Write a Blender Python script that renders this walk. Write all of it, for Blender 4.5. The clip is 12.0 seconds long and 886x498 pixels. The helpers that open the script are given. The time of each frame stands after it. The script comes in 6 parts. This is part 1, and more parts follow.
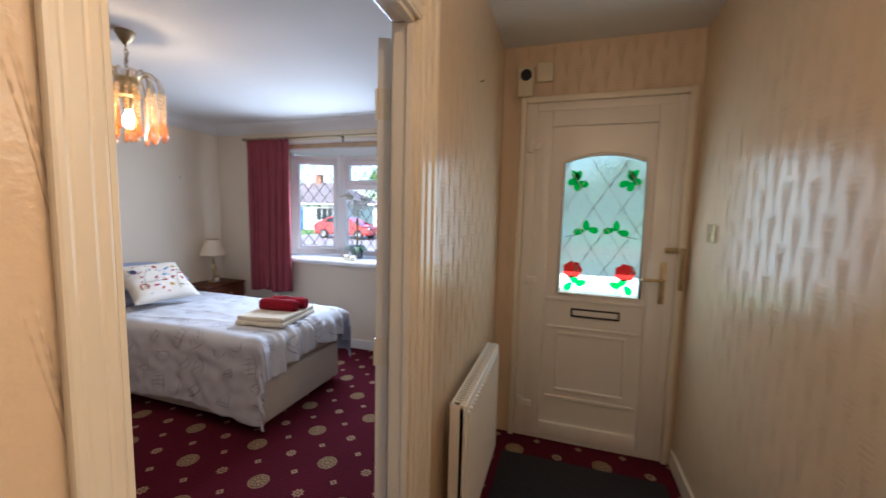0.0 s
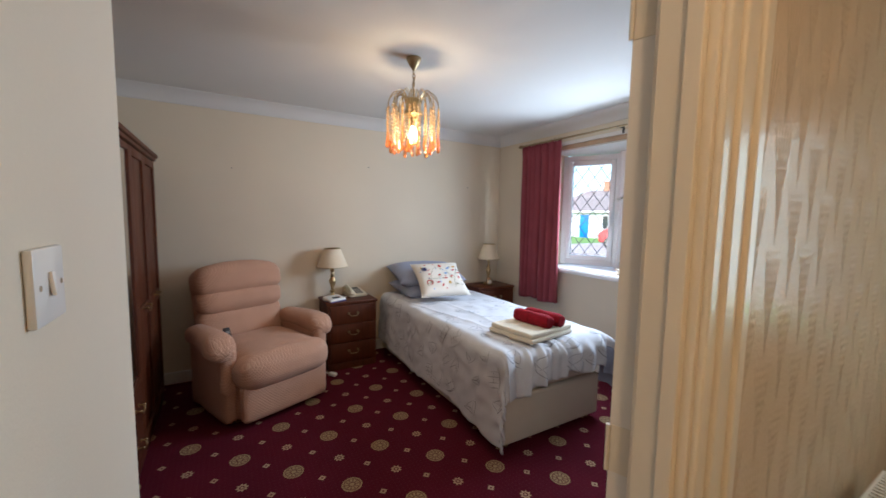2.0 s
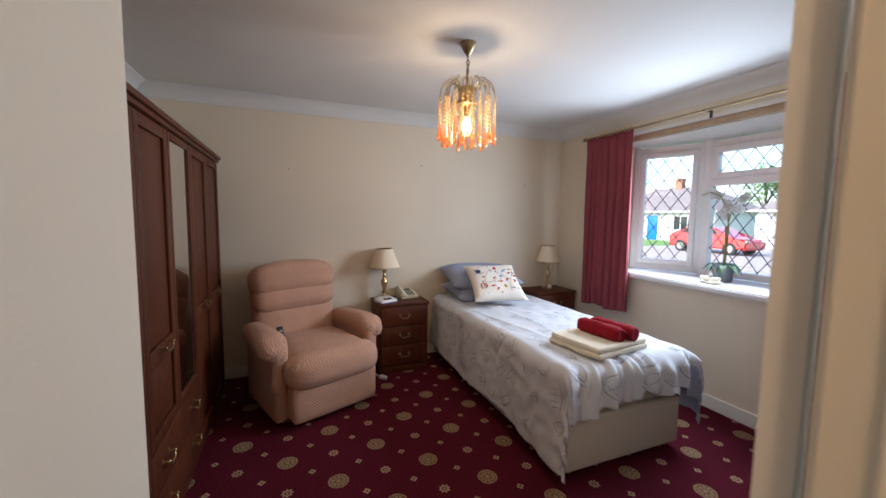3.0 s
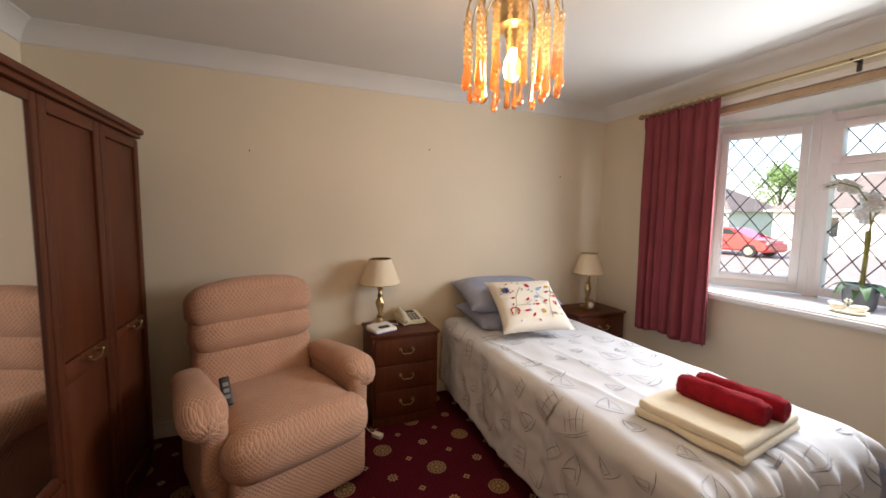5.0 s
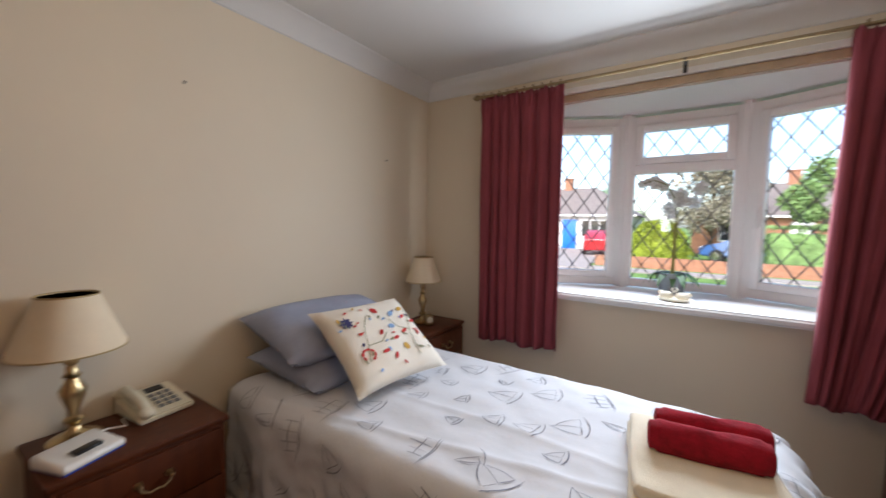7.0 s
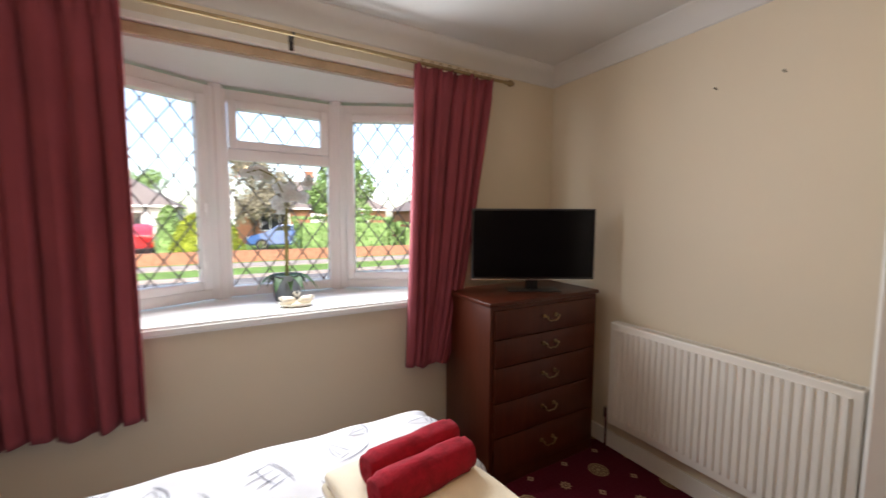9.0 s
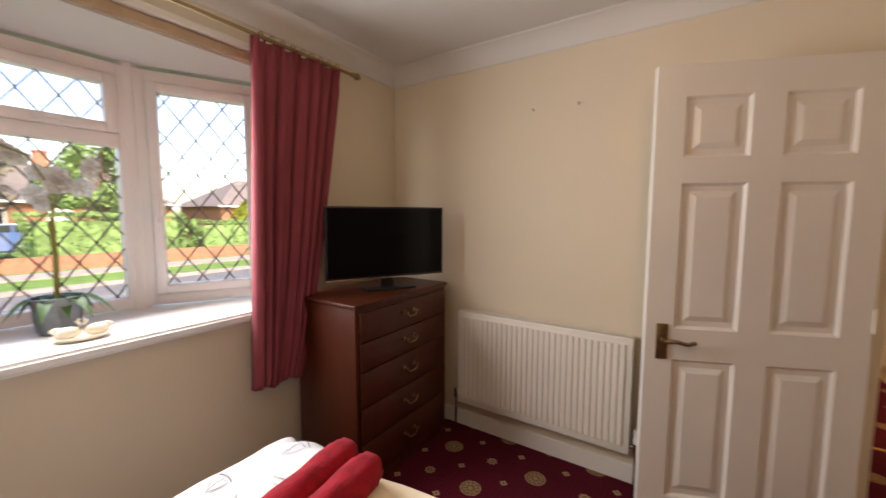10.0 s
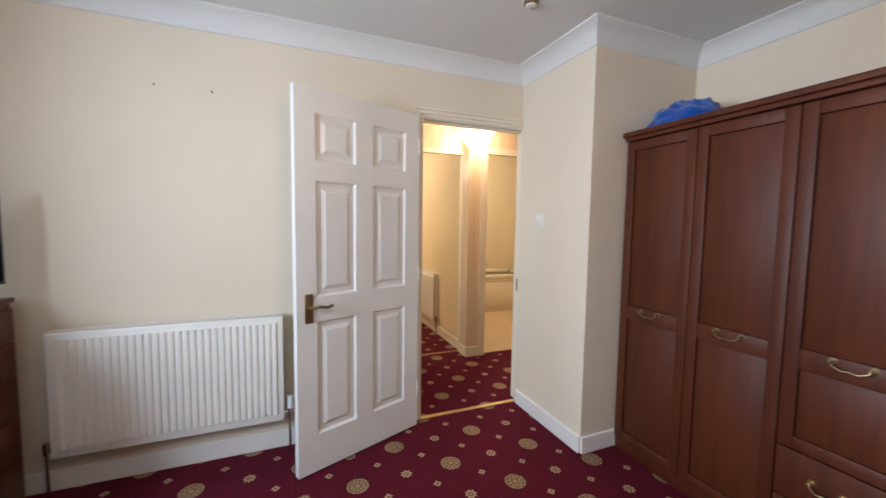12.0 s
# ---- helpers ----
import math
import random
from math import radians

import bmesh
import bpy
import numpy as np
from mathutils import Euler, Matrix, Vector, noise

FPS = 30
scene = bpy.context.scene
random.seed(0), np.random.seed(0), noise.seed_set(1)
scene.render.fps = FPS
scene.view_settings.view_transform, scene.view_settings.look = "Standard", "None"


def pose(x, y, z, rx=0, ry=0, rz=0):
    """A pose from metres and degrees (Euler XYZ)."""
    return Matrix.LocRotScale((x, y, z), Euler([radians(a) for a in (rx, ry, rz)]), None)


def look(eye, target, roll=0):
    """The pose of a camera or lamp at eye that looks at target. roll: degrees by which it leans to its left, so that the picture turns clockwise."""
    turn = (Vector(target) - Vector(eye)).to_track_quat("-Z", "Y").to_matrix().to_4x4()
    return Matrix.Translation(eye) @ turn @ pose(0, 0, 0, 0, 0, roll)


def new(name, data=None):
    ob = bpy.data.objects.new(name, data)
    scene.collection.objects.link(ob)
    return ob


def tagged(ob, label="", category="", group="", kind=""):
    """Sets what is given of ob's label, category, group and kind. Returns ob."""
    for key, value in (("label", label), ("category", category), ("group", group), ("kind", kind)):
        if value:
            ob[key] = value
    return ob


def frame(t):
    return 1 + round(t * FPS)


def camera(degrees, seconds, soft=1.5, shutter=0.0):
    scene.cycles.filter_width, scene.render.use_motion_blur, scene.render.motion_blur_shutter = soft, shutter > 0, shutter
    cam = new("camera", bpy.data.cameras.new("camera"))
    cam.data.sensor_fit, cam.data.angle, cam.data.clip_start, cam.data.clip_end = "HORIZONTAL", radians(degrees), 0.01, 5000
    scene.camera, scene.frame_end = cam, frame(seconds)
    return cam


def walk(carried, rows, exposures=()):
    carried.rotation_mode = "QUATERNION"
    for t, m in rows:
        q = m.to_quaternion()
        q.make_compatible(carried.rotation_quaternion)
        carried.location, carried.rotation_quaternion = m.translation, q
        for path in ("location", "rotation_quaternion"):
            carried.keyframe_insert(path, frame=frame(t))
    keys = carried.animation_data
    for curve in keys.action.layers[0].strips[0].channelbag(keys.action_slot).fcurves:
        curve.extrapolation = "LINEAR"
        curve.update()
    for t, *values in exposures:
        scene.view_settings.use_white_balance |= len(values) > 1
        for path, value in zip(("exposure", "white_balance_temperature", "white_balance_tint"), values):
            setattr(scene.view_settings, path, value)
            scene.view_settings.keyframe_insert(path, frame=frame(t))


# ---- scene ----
cam = camera(99.4, 12.0, shutter=0.4)
PATH = [
    (0, (-0.002, -0.059, 1.465), (-0.61, 1.837, 1.276), 1.4),
    (0.5, (-0.086, 0.104, 1.461), (-1.022, 1.861, 1.271), 1.5),
    (1, (-0.155, 0.223, 1.454), (-1.37, 1.8, 1.267), 1.3),
    (1.5, (-0.162, 0.314, 1.453), (-1.688, 1.594, 1.272), 1.0),
    (2, (-0.145, 0.387, 1.441), (-1.862, 1.397, 1.265), 1.0),
    (2.5, (-0.179, 0.427, 1.44), (-1.984, 1.269, 1.263), 0.8),
    (3, (-0.302, 0.482, 1.423), (-2.15, 1.229, 1.249), 0.8),
    (3.2, (-0.37, 0.497, 1.414), (-2.225, 1.226, 1.248), 0.9),
    (4.8, (-1.061, 0.692, 1.439), (-2.91, 1.43, 1.251), 0.9),
    (5, (-1.151, 0.727, 1.423), (-3.003, 1.462, 1.246), 0.9),
    (5.5, (-1.433, 0.777, 1.395), (-3.237, 1.622, 1.223), 1.0),
    (6, (-1.704, 0.868, 1.389), (-3.405, 1.908, 1.226), 1.1),
    (6.5, (-1.929, 0.923, 1.373), (-3.428, 2.237, 1.218), 1.0),
    (7, (-2.121, 0.963, 1.362), (-3.224, 2.626, 1.222), 1.0),
    (7.5, (-2.263, 1.066, 1.378), (-2.875, 2.964, 1.222), 0.7),
    (7.7, (-2.298, 1.107, 1.389), (-2.703, 3.059, 1.23), 0.6),
    (9.3, (-2.495, 1.485, 1.394), (-1.262, 3.051, 1.224), 0.2),
    (9.5, (-2.51, 1.521, 1.4), (-1.13, 2.958, 1.223), 0.2),
    (10, (-2.597, 1.595, 1.399), (-0.932, 2.69, 1.224), 0.2),
    (10.5, (-2.723, 1.65, 1.403), (-0.81, 2.206, 1.227), 0.8),
    (11, (-2.811, 1.681, 1.383), (-0.818, 1.698, 1.215), 0.8),
    (11.5, (-2.824, 1.718, 1.348), (-0.876, 1.293, 1.197), 0.8),
    (12, (-2.818, 1.752, 1.336), (-0.971, 1.001, 1.191), 0.8),
]
EXPOSURES = [(0.0, 2.0, 5300, 13), (1.0, 1.88, 5500, 11), (2.0, 2.02, 5550, 9), (3.0, 2.0, 5700, 12), (5.0, 2.1, 6900, 14), (7.0, 1.72, 6200, 13), (9.5, 1.95, 7200, 17), (10.2, 1.95, 7600, 20), (10.8, 2.05, 6900, 18), (11.5, 2.55, 5600, 10), (12.0, 2.62, 5500, 9)]
walk(cam, [(t, look(eye, target, roll)) for t, eye, target, roll in PATH], EXPOSURES)

# ---- world, sun and lamps ----
world = bpy.data.worlds.new("overcast")
scene.world = world
world.use_nodes = True
wn = world.node_tree.nodes
sky = wn.new("ShaderNodeTexSky")
sky.sky_type = "NISHITA"
sky.sun_disc = False
sky.sun_elevation = radians(40.6)
sky.sun_rotation = radians(-170)
sky.air_density, sky.dust_density, sky.ozone_density = 1.0, 2.0, 1.2
wn["Background"].inputs[1].default_value = 0.14
world.node_tree.links.new(sky.outputs[0], wn["Background"].inputs[0])

sun_data = bpy.data.lights.new("sun", "SUN")
sun_data.energy, sun_data.angle, sun_data.color = 1.5, radians(20), (1.0, 0.97, 0.93)
sun_lamp = new("sun", sun_data)
sun_lamp.matrix_world = look((-6, -20, 20), (-2, 3, 0))

LAMP_AT = (-2.31, 1.43)
HALL_LAMP_AT = (0.33, 0.16)


def point_lamp(name, at, watts, colour, radius):
    d = bpy.data.lights.new(name, "POINT")
    d.energy, d.color, d.shadow_soft_size = watts, colour, radius
    o = new(name, d)
    o.matrix_world = pose(*at)
    return o


sky_data = bpy.data.lights.new("bay_daylight", "AREA")
sky_data.shape, sky_data.size, sky_data.size_y = "RECTANGLE", 1.15, 0.75
sky_data.energy, sky_data.color = 11.5, (0.86, 0.94, 1.0)
sky_data.spread = radians(172)
sky_lamp = new("bay_daylight", sky_data)
sky_lamp.matrix_world = look((-2.2, 3.55, 1.60), (-2.2, 0.0, 0.6))
point_lamp("pendant_bulb_light", (LAMP_AT[0], LAMP_AT[1], 1.925), 2.3, (1.0, 0.66, 0.34), 0.03)
point_lamp("hall_bulb_light", (HALL_LAMP_AT[0], HALL_LAMP_AT[1], 2.16), 2.4, (1.0, 0.67, 0.39), 0.05)
door_sky = bpy.data.lights.new("front_door_daylight", "AREA")
door_sky.shape, door_sky.size, door_sky.size_y = "RECTANGLE", 0.46, 0.80
door_sky.energy, door_sky.color = 0.8, (0.88, 1.0, 0.96)
door_lamp = new("front_door_daylight", door_sky)
door_lamp.matrix_world = look((0.205, 2.36, 1.40), (0.205, 0.0, 1.0))
# fill lamp added to brighten the far room; it has no fitting
point_lamp("living_room_fill", (2.2, 1.3, 2.1), 9.0, (1.0, 0.78, 0.5), 0.1)
# likewise an added fill, for what shows through the bathroom doorway
point_lamp("bathroom_fill", (1.5, -0.7, 2.2), 6.5, (1.0, 0.8, 0.55), 0.1)


# ---- materials ----
def mat(name, colour, rough=0.5, metal=0.0, var=0.12, scale=6.0, bump=0.0, bscale=60.0, fine=None, coords="Object", stretch=(1, 1, 1), sheen=0.0, coat=0.0):
    """Principled surface with colour variation at two scales and a fine relief."""
    m = bpy.data.materials.new(name)
    m.use_nodes = True
    nt = m.node_tree
    p = nt.nodes["Principled BSDF"]
    tc = nt.nodes.new("ShaderNodeTexCoord")
    mp = nt.nodes.new("ShaderNodeMapping")
    mp.inputs["Scale"].default_value = stretch
    nt.links.new(tc.outputs[coords], mp.inputs[0])
    n1 = nt.nodes.new("ShaderNodeTexNoise")
    n1.inputs["Scale"].default_value, n1.inputs["Detail"].default_value = scale, 4
    n2 = nt.nodes.new("ShaderNodeTexNoise")
    n2.inputs["Scale"].default_value, n2.inputs["Detail"].default_value = bscale, 3
    for n in (n1, n2):
        nt.links.new(mp.outputs[0], n.inputs["Vector"])
    ramp = nt.nodes.new("ShaderNodeMapRange")
    ramp.inputs["From Min"].default_value, ramp.inputs["From Max"].default_value = 0.3, 0.7
    ramp.inputs["To Min"].default_value, ramp.inputs["To Max"].default_value = 1 - var, 1 + var
    add = nt.nodes.new("ShaderNodeMath")
    add.operation = "MULTIPLY_ADD"
    add.inputs[1].default_value = 0.25
    nt.links.new(n2.outputs[0], add.inputs[0])
    sc = nt.nodes.new("ShaderNodeMath")
    sc.operation = "MULTIPLY"
    sc.inputs[1].default_value = 0.75
    nt.links.new(n1.outputs[0], sc.inputs[0])
    nt.links.new(sc.outputs[0], add.inputs[2])
    nt.links.new(add.outputs[0], ramp.inputs["Value"])
    mix = nt.nodes.new("ShaderNodeVectorMath")
    mix.operation = "SCALE"
    mix.inputs[0].default_value = colour
    nt.links.new(ramp.outputs[0], mix.inputs["Scale"])
    nt.links.new(mix.outputs[0], p.inputs["Base Color"])
    p.inputs["Roughness"].default_value, p.inputs["Metallic"].default_value = rough, metal
    p.inputs["Sheen Weight"].default_value, p.inputs["Coat Weight"].default_value = sheen, coat
    if bump:
        b = nt.nodes.new("ShaderNodeBump")
        b.inputs["Strength"].default_value, b.inputs["Distance"].default_value = bump, 0.002
        nt.links.new(n2.outputs[0], b.inputs["Height"])
        nt.links.new(b.outputs[0], p.inputs["Normal"])
    return m


class Nodes:
    """Short-hand for node arithmetic in one material."""
    def __init__(self, m):
        self.nt = m.node_tree
        self.p = self.nt.nodes["Principled BSDF"]

    def put(self, socket, value):
        if isinstance(value, (int, float, tuple)):
            socket.default_value = value
        else:
            self.nt.links.new(value, socket)

    def math(self, op, a, b=None, c=None):
        n = self.nt.nodes.new("ShaderNodeMath")
        n.operation = op
        for k, v in enumerate((a, b, c)):
            if v is not None:
                self.put(n.inputs[k], v)
        return n.outputs[0]

    def xyz(self, coords):
        n = self.nt.nodes.new("ShaderNodeTexCoord")
        s = self.nt.nodes.new("ShaderNodeSeparateXYZ")
        self.nt.links.new(n.outputs[coords], s.inputs[0])
        return s.outputs

    def mix(self, f, a, b):
        n = self.nt.nodes.new("ShaderNodeMix")
        n.data_type = "RGBA"
        self.put(n.inputs["Factor"], f)
        self.put(n.inputs["A"], a)
        self.put(n.inputs["B"], b)
        return n.outputs["Result"]

    def noise(self, scale, detail=3, vector=None):
        n = self.nt.nodes.new("ShaderNodeTexNoise")
        n.inputs["Scale"].default_value, n.inputs["Detail"].default_value = scale, detail
        if vector is None:
            vector = self.nt.nodes.new("ShaderNodeTexCoord").outputs["Object"]
        self.nt.links.new(vector, n.inputs["Vector"])
        return n.outputs[0]

    def bump(self, height, strength, distance):
        b = self.nt.nodes.new("ShaderNodeBump")
        b.inputs["Strength"].default_value, b.inputs["Distance"].default_value = strength, distance
        self.nt.links.new(height, b.inputs["Height"])
        self.nt.links.new(b.outputs[0], self.p.inputs["Normal"])


def carpet_material():
    m = bpy.data.materials.new("patterned_carpet")
    m.use_nodes = True
    k = Nodes(m)
    pitch = 0.255
    x, y, z = k.xyz("Object")
    u = k.math("DIVIDE", k.math("ADD", x, 2.267), pitch)
    v = k.math("DIVIDE", k.math("SUBTRACT", y, 1.201), pitch)

    def cell(a, b):
        return (k.math("SUBTRACT", a, k.math("ROUND", a)), k.math("SUBTRACT", b, k.math("ROUND", b)))

    def polar(da, db):
        dx = k.math("MULTIPLY", k.math("ADD", da, db), pitch)
        dy = k.math("MULTIPLY", k.math("SUBTRACT", da, db), pitch)
        r = k.math("SQRT", k.math("ADD", k.math("MULTIPLY", dx, dx), k.math("MULTIPLY", dy, dy)))
        return r, k.math("ARCTAN2", dy, dx)

    a = k.math("MULTIPLY", k.math("ADD", u, v), 0.5)
    b = k.math("MULTIPLY", k.math("SUBTRACT", u, v), 0.5)
    wob = k.math("MULTIPLY", k.math("SUBTRACT", k.noise(90, 2), 0.5), 0.012)
    r1, t1 = polar(*cell(a, b))
    r1 = k.math("ADD", r1, wob)
    disc = k.math("LESS_THAN", r1, 0.054)
    ring = k.math("LESS_THAN", k.math("ABSOLUTE", k.math("SUBTRACT", r1, 0.043)), 0.003)
    ring2 = k.math("LESS_THAN", k.math("ABSOLUTE", k.math("SUBTRACT", r1, 0.016)), 0.003)
    spokes = k.math("GREATER_THAN", k.math("SINE", k.math("MULTIPLY", t1, 10.0)), 0.45)
    band = k.math("MULTIPLY", k.math("GREATER_THAN", r1, 0.019), k.math("LESS_THAN", r1, 0.038))
    dark = k.math("MINIMUM", 1.0, k.math("ADD", k.math("ADD", ring, ring2), k.math("MULTIPLY", spokes, band)))
    big = k.math("MULTIPLY", disc, k.math("SUBTRACT", 1.0, k.math("MULTIPLY", dark, 0.75)))
    r2, t2 = polar(*cell(k.math("ADD", a, 0.5), k.math("ADD", b, 0.5)))
    petal = k.math("MULTIPLY_ADD", k.math("COSINE", k.math("MULTIPLY", t2, 8.0)), 0.005, 0.026)
    flower = k.math("MULTIPLY", k.math("LESS_THAN", r2, petal), k.math("GREATER_THAN", k.math("ABSOLUTE", k.math("SUBTRACT", r2, 0.011)), 0.003))
    du, dv = cell(k.math("ADD", u, 0.5), k.math("ADD", v, 0.5))
    man = k.math("ADD", k.math("ABSOLUTE", du), k.math("ABSOLUTE", dv))
    dia = k.math("MULTIPLY", k.math("LESS_THAN", man, 0.085), k.math("GREATER_THAN", man, 0.03))
    gu, gv = cell(k.math("MULTIPLY", u, 10.0), k.math("MULTIPLY", v, 10.0))
    dot = k.math("LESS_THAN", k.math("ADD", k.math("MULTIPLY", gu, gu), k.math("MULTIPLY", gv, gv)), 0.02)
    base = k.mix(k.noise(2.5, 4), (0.064, 0.003, 0.011, 1), (0.108, 0.006, 0.019, 1))
    base = k.mix(k.math("MULTIPLY", dot, 0.14), base, (0.3, 0.09, 0.08, 1))
    gold = k.mix(k.noise(70, 2), (0.25, 0.16, 0.075, 1), (0.42, 0.31, 0.17, 1))
    pale = k.mix(k.noise(70, 2), (0.34, 0.2, 0.12, 1), (0.5, 0.36, 0.22, 1))
    c = k.mix(dia, k.mix(flower, k.mix(big, base, gold), pale), pale)
    k.nt.links.new(c, k.p.inputs["Base Color"])
    k.p.inputs["Roughness"].default_value = 0.95
    k.p.inputs["Specular IOR Level"].default_value = 0.15
    k.bump(k.noise(900, 2), 0.6, 0.004)
    return m


def wallpaper_material():
    """Shiny embossed vinyl with fan-shaped trails."""
    m = mat("embossed_vinyl_wallpaper", (0.72, 0.57, 0.40), rough=0.24, var=0.05, scale=3, coords="Object")
    k = Nodes(m)
    x, y, z = k.xyz("Object")
    along = k.math("ADD", x, y)
    warp = k.math("MULTIPLY", k.math("SUBTRACT", k.noise(7, 2), 0.5), 0.006)
    col = k.math("DIVIDE", k.math("ADD", along, warp), 0.075)
    u = k.math("SUBTRACT", k.math("FRACT", col), 0.5)
    w = k.math("FRACT", k.math("ADD", k.math("DIVIDE", z, 0.20), k.math("MULTIPLY", k.math("FLOOR", col), 0.5)))
    spread = k.math("MULTIPLY_ADD", k.math("POWER", w, 1.4), 0.92, 0.08)
    q = k.math("DIVIDE", k.math("MULTIPLY", k.math("ABSOLUTE", u), 2.0), spread)
    frond = k.math("POWER", k.math("ABSOLUTE", k.math("COSINE", k.math("MULTIPLY", q, 9.42))), 5.0)
    inside = k.math("MULTIPLY", k.math("LESS_THAN", q, 1.0), k.math("MULTIPLY", k.math("MULTIPLY", w, k.math("SUBTRACT", 1.0, w)), 3.4))
    beads = k.math("MULTIPLY_ADD", k.math("SINE", k.math("MULTIPLY", w, 75.0)), 0.35, 0.65)
    fine = k.math("MULTIPLY", k.noise(140, 2), 0.25)
    k.bump(k.math("ADD", k.math("MULTIPLY", k.math("MULTIPLY", frond, inside), beads), fine), 0.7, 0.005)
    return m


def wood_material(name, c1, c2, rough=0.42, axis=(1, 1, 0.08)):
    m = bpy.data.materials.new(name)
    m.use_nodes = True
    k = Nodes(m)
    tc = k.nt.nodes.new("ShaderNodeTexCoord")
    mp = k.nt.nodes.new("ShaderNodeMapping")
    mp.inputs["Scale"].default_value = axis
    k.nt.links.new(tc.outputs["Object"], mp.inputs[0])
    g = k.noise(38, 5, mp.outputs[0])
    broad = k.noise(4, 2, mp.outputs[0])
    f = k.math("MULTIPLY_ADD", g, 0.9, k.math("MULTIPLY", k.math("SUBTRACT", broad, 0.5), 0.8))
    k.nt.links.new(k.mix(f, c1, c2), k.p.inputs["Base Color"])
    k.p.inputs["Roughness"].default_value = rough
    k.p.inputs["Specular IOR Level"].default_value = 0.35
    k.bump(g, 0.12, 0.001)
    return m


def quilted_material():
    m = mat("quilted_velour", (0.47, 0.255, 0.165), rough=0.85, var=0.1, scale=9, sheen=0.1)
    k = Nodes(m)
    x, y, z = k.xyz("Object")
    s = k.math("SINE", k.math("MULTIPLY", k.math("ADD", k.math("ADD", y, z), k.math("MULTIPLY", x, 1.0)), 150.0))
    t = k.math("SINE", k.math("MULTIPLY", k.math("SUBTRACT", y, k.math("ADD", z, x)), 150.0))
    d = k.math("POWER", k.math("MINIMUM", k.math("ABSOLUTE", s), k.math("ABSOLUTE", t)), 0.5)
    k.bump(d, 0.6, 0.004)
    lines = k.math("LESS_THAN", d, 0.5)
    old = k.p.inputs["Base Color"].links[0].from_socket
    k.nt.links.new(k.mix(k.math("MULTIPLY", lines, 0.5), old, (0.66, 0.43, 0.28, 1)), k.p.inputs["Base Color"])
    return m


def glass_material(name, tint=(1, 1, 1), clear=0.9, rough=0.02):
    m = bpy.data.materials.new(name)
    m.use_nodes = True
    nt = m.node_tree
    nt.nodes.remove(nt.nodes["Principled BSDF"])
    out = nt.nodes["Material Output"]
    tr = nt.nodes.new("ShaderNodeBsdfTransparent")
    tr.inputs[0].default_value = (*tint, 1)
    gl = nt.nodes.new("ShaderNodeBsdfGlossy")
    gl.inputs["Roughness"].default_value = rough
    mx = nt.nodes.new("ShaderNodeMixShader")
    mx.inputs[0].default_value = 1 - clear
    nt.links.new(tr.outputs[0], mx.inputs[1])
    nt.links.new(gl.outputs[0], mx.inputs[2])
    nt.links.new(mx.outputs[0], out.inputs[0])
    return m


def frosted_material(name, colour, through_share=0.35):
    """Textured door glass: light passes both straight and scattered."""
    m = bpy.data.materials.new(name)
    m.use_nodes = True
    nt = m.node_tree
    nt.nodes.remove(nt.nodes["Principled BSDF"])
    out = nt.nodes["Material Output"]
    tl = nt.nodes.new("ShaderNodeBsdfTranslucent")
    tl.inputs[0].default_value = (*colour, 1)
    rf = nt.nodes.new("ShaderNodeBsdfRefraction")
    rf.inputs[0].default_value = (*colour, 1)
    rf.inputs["Roughness"].default_value, rf.inputs["IOR"].default_value = 0.18, 1.12
    nz = nt.nodes.new("ShaderNodeTexNoise")
    nz.inputs["Scale"].default_value = 28
    bp = nt.nodes.new("ShaderNodeBump")
    bp.inputs["Strength"].default_value, bp.inputs["Distance"].default_value = 0.6, 0.01
    nt.links.new(nz.outputs[0], bp.inputs["Height"])
    nt.links.new(bp.outputs[0], rf.inputs["Normal"])
    mx = nt.nodes.new("ShaderNodeMixShader")
    mx.inputs[0].default_value = through_share
    nt.links.new(tl.outputs[0], mx.inputs[2])
    nt.links.new(rf.outputs[0], mx.inputs[1])
    nt.links.new(mx.outputs[0], out.inputs[0])
    return m


def glow_material(name, colour, strength):
    m = bpy.data.materials.new(name)
    m.use_nodes = True
    p = m.node_tree.nodes["Principled BSDF"]
    p.inputs["Base Color"].default_value = (*colour, 1)
    p.inputs["Emission Color"].default_value = (*colour, 1)
    p.inputs["Emission Strength"].default_value = strength
    return m


M_CARPET = carpet_material()
M_WALL = mat("cream_wall_paint", (0.73, 0.638, 0.495), rough=0.7, var=0.03, scale=1.5, bump=0.15, bscale=220)
M_CEIL = mat("white_ceiling_paint", (0.70, 0.69, 0.67), rough=0.85, var=0.025, scale=2, bump=0.12, bscale=150)
M_PAPER = wallpaper_material()
M_GLOSS = mat("cream_gloss_paint", (0.78, 0.71, 0.58), rough=0.3, var=0.03, scale=4, bump=0.08, bscale=25, coat=0.2)
M_WHITE = mat("white_satin_paint", (0.80, 0.77, 0.72), rough=0.36, var=0.02, scale=5, bump=0.06, bscale=30)
M_UPVC = mat("white_upvc", (0.82, 0.82, 0.81), rough=0.28, var=0.015, scale=8)
M_FDOOR = mat("cream_upvc", (0.82, 0.77, 0.71), rough=0.3, var=0.02, scale=6)
M_RAD = mat("radiator_enamel", (0.80, 0.77, 0.71), rough=0.3, var=0.02, scale=5)
M_MAHOG = wood_material("mahogany_veneer", (0.046, 0.0095, 0.003, 1), (0.125, 0.031, 0.008, 1), rough=0.5)
M_DARKMAHOG = wood_material("dark_mahogany_veneer", (0.045, 0.009, 0.004, 1), (0.11, 0.025, 0.010, 1), rough=0.38)
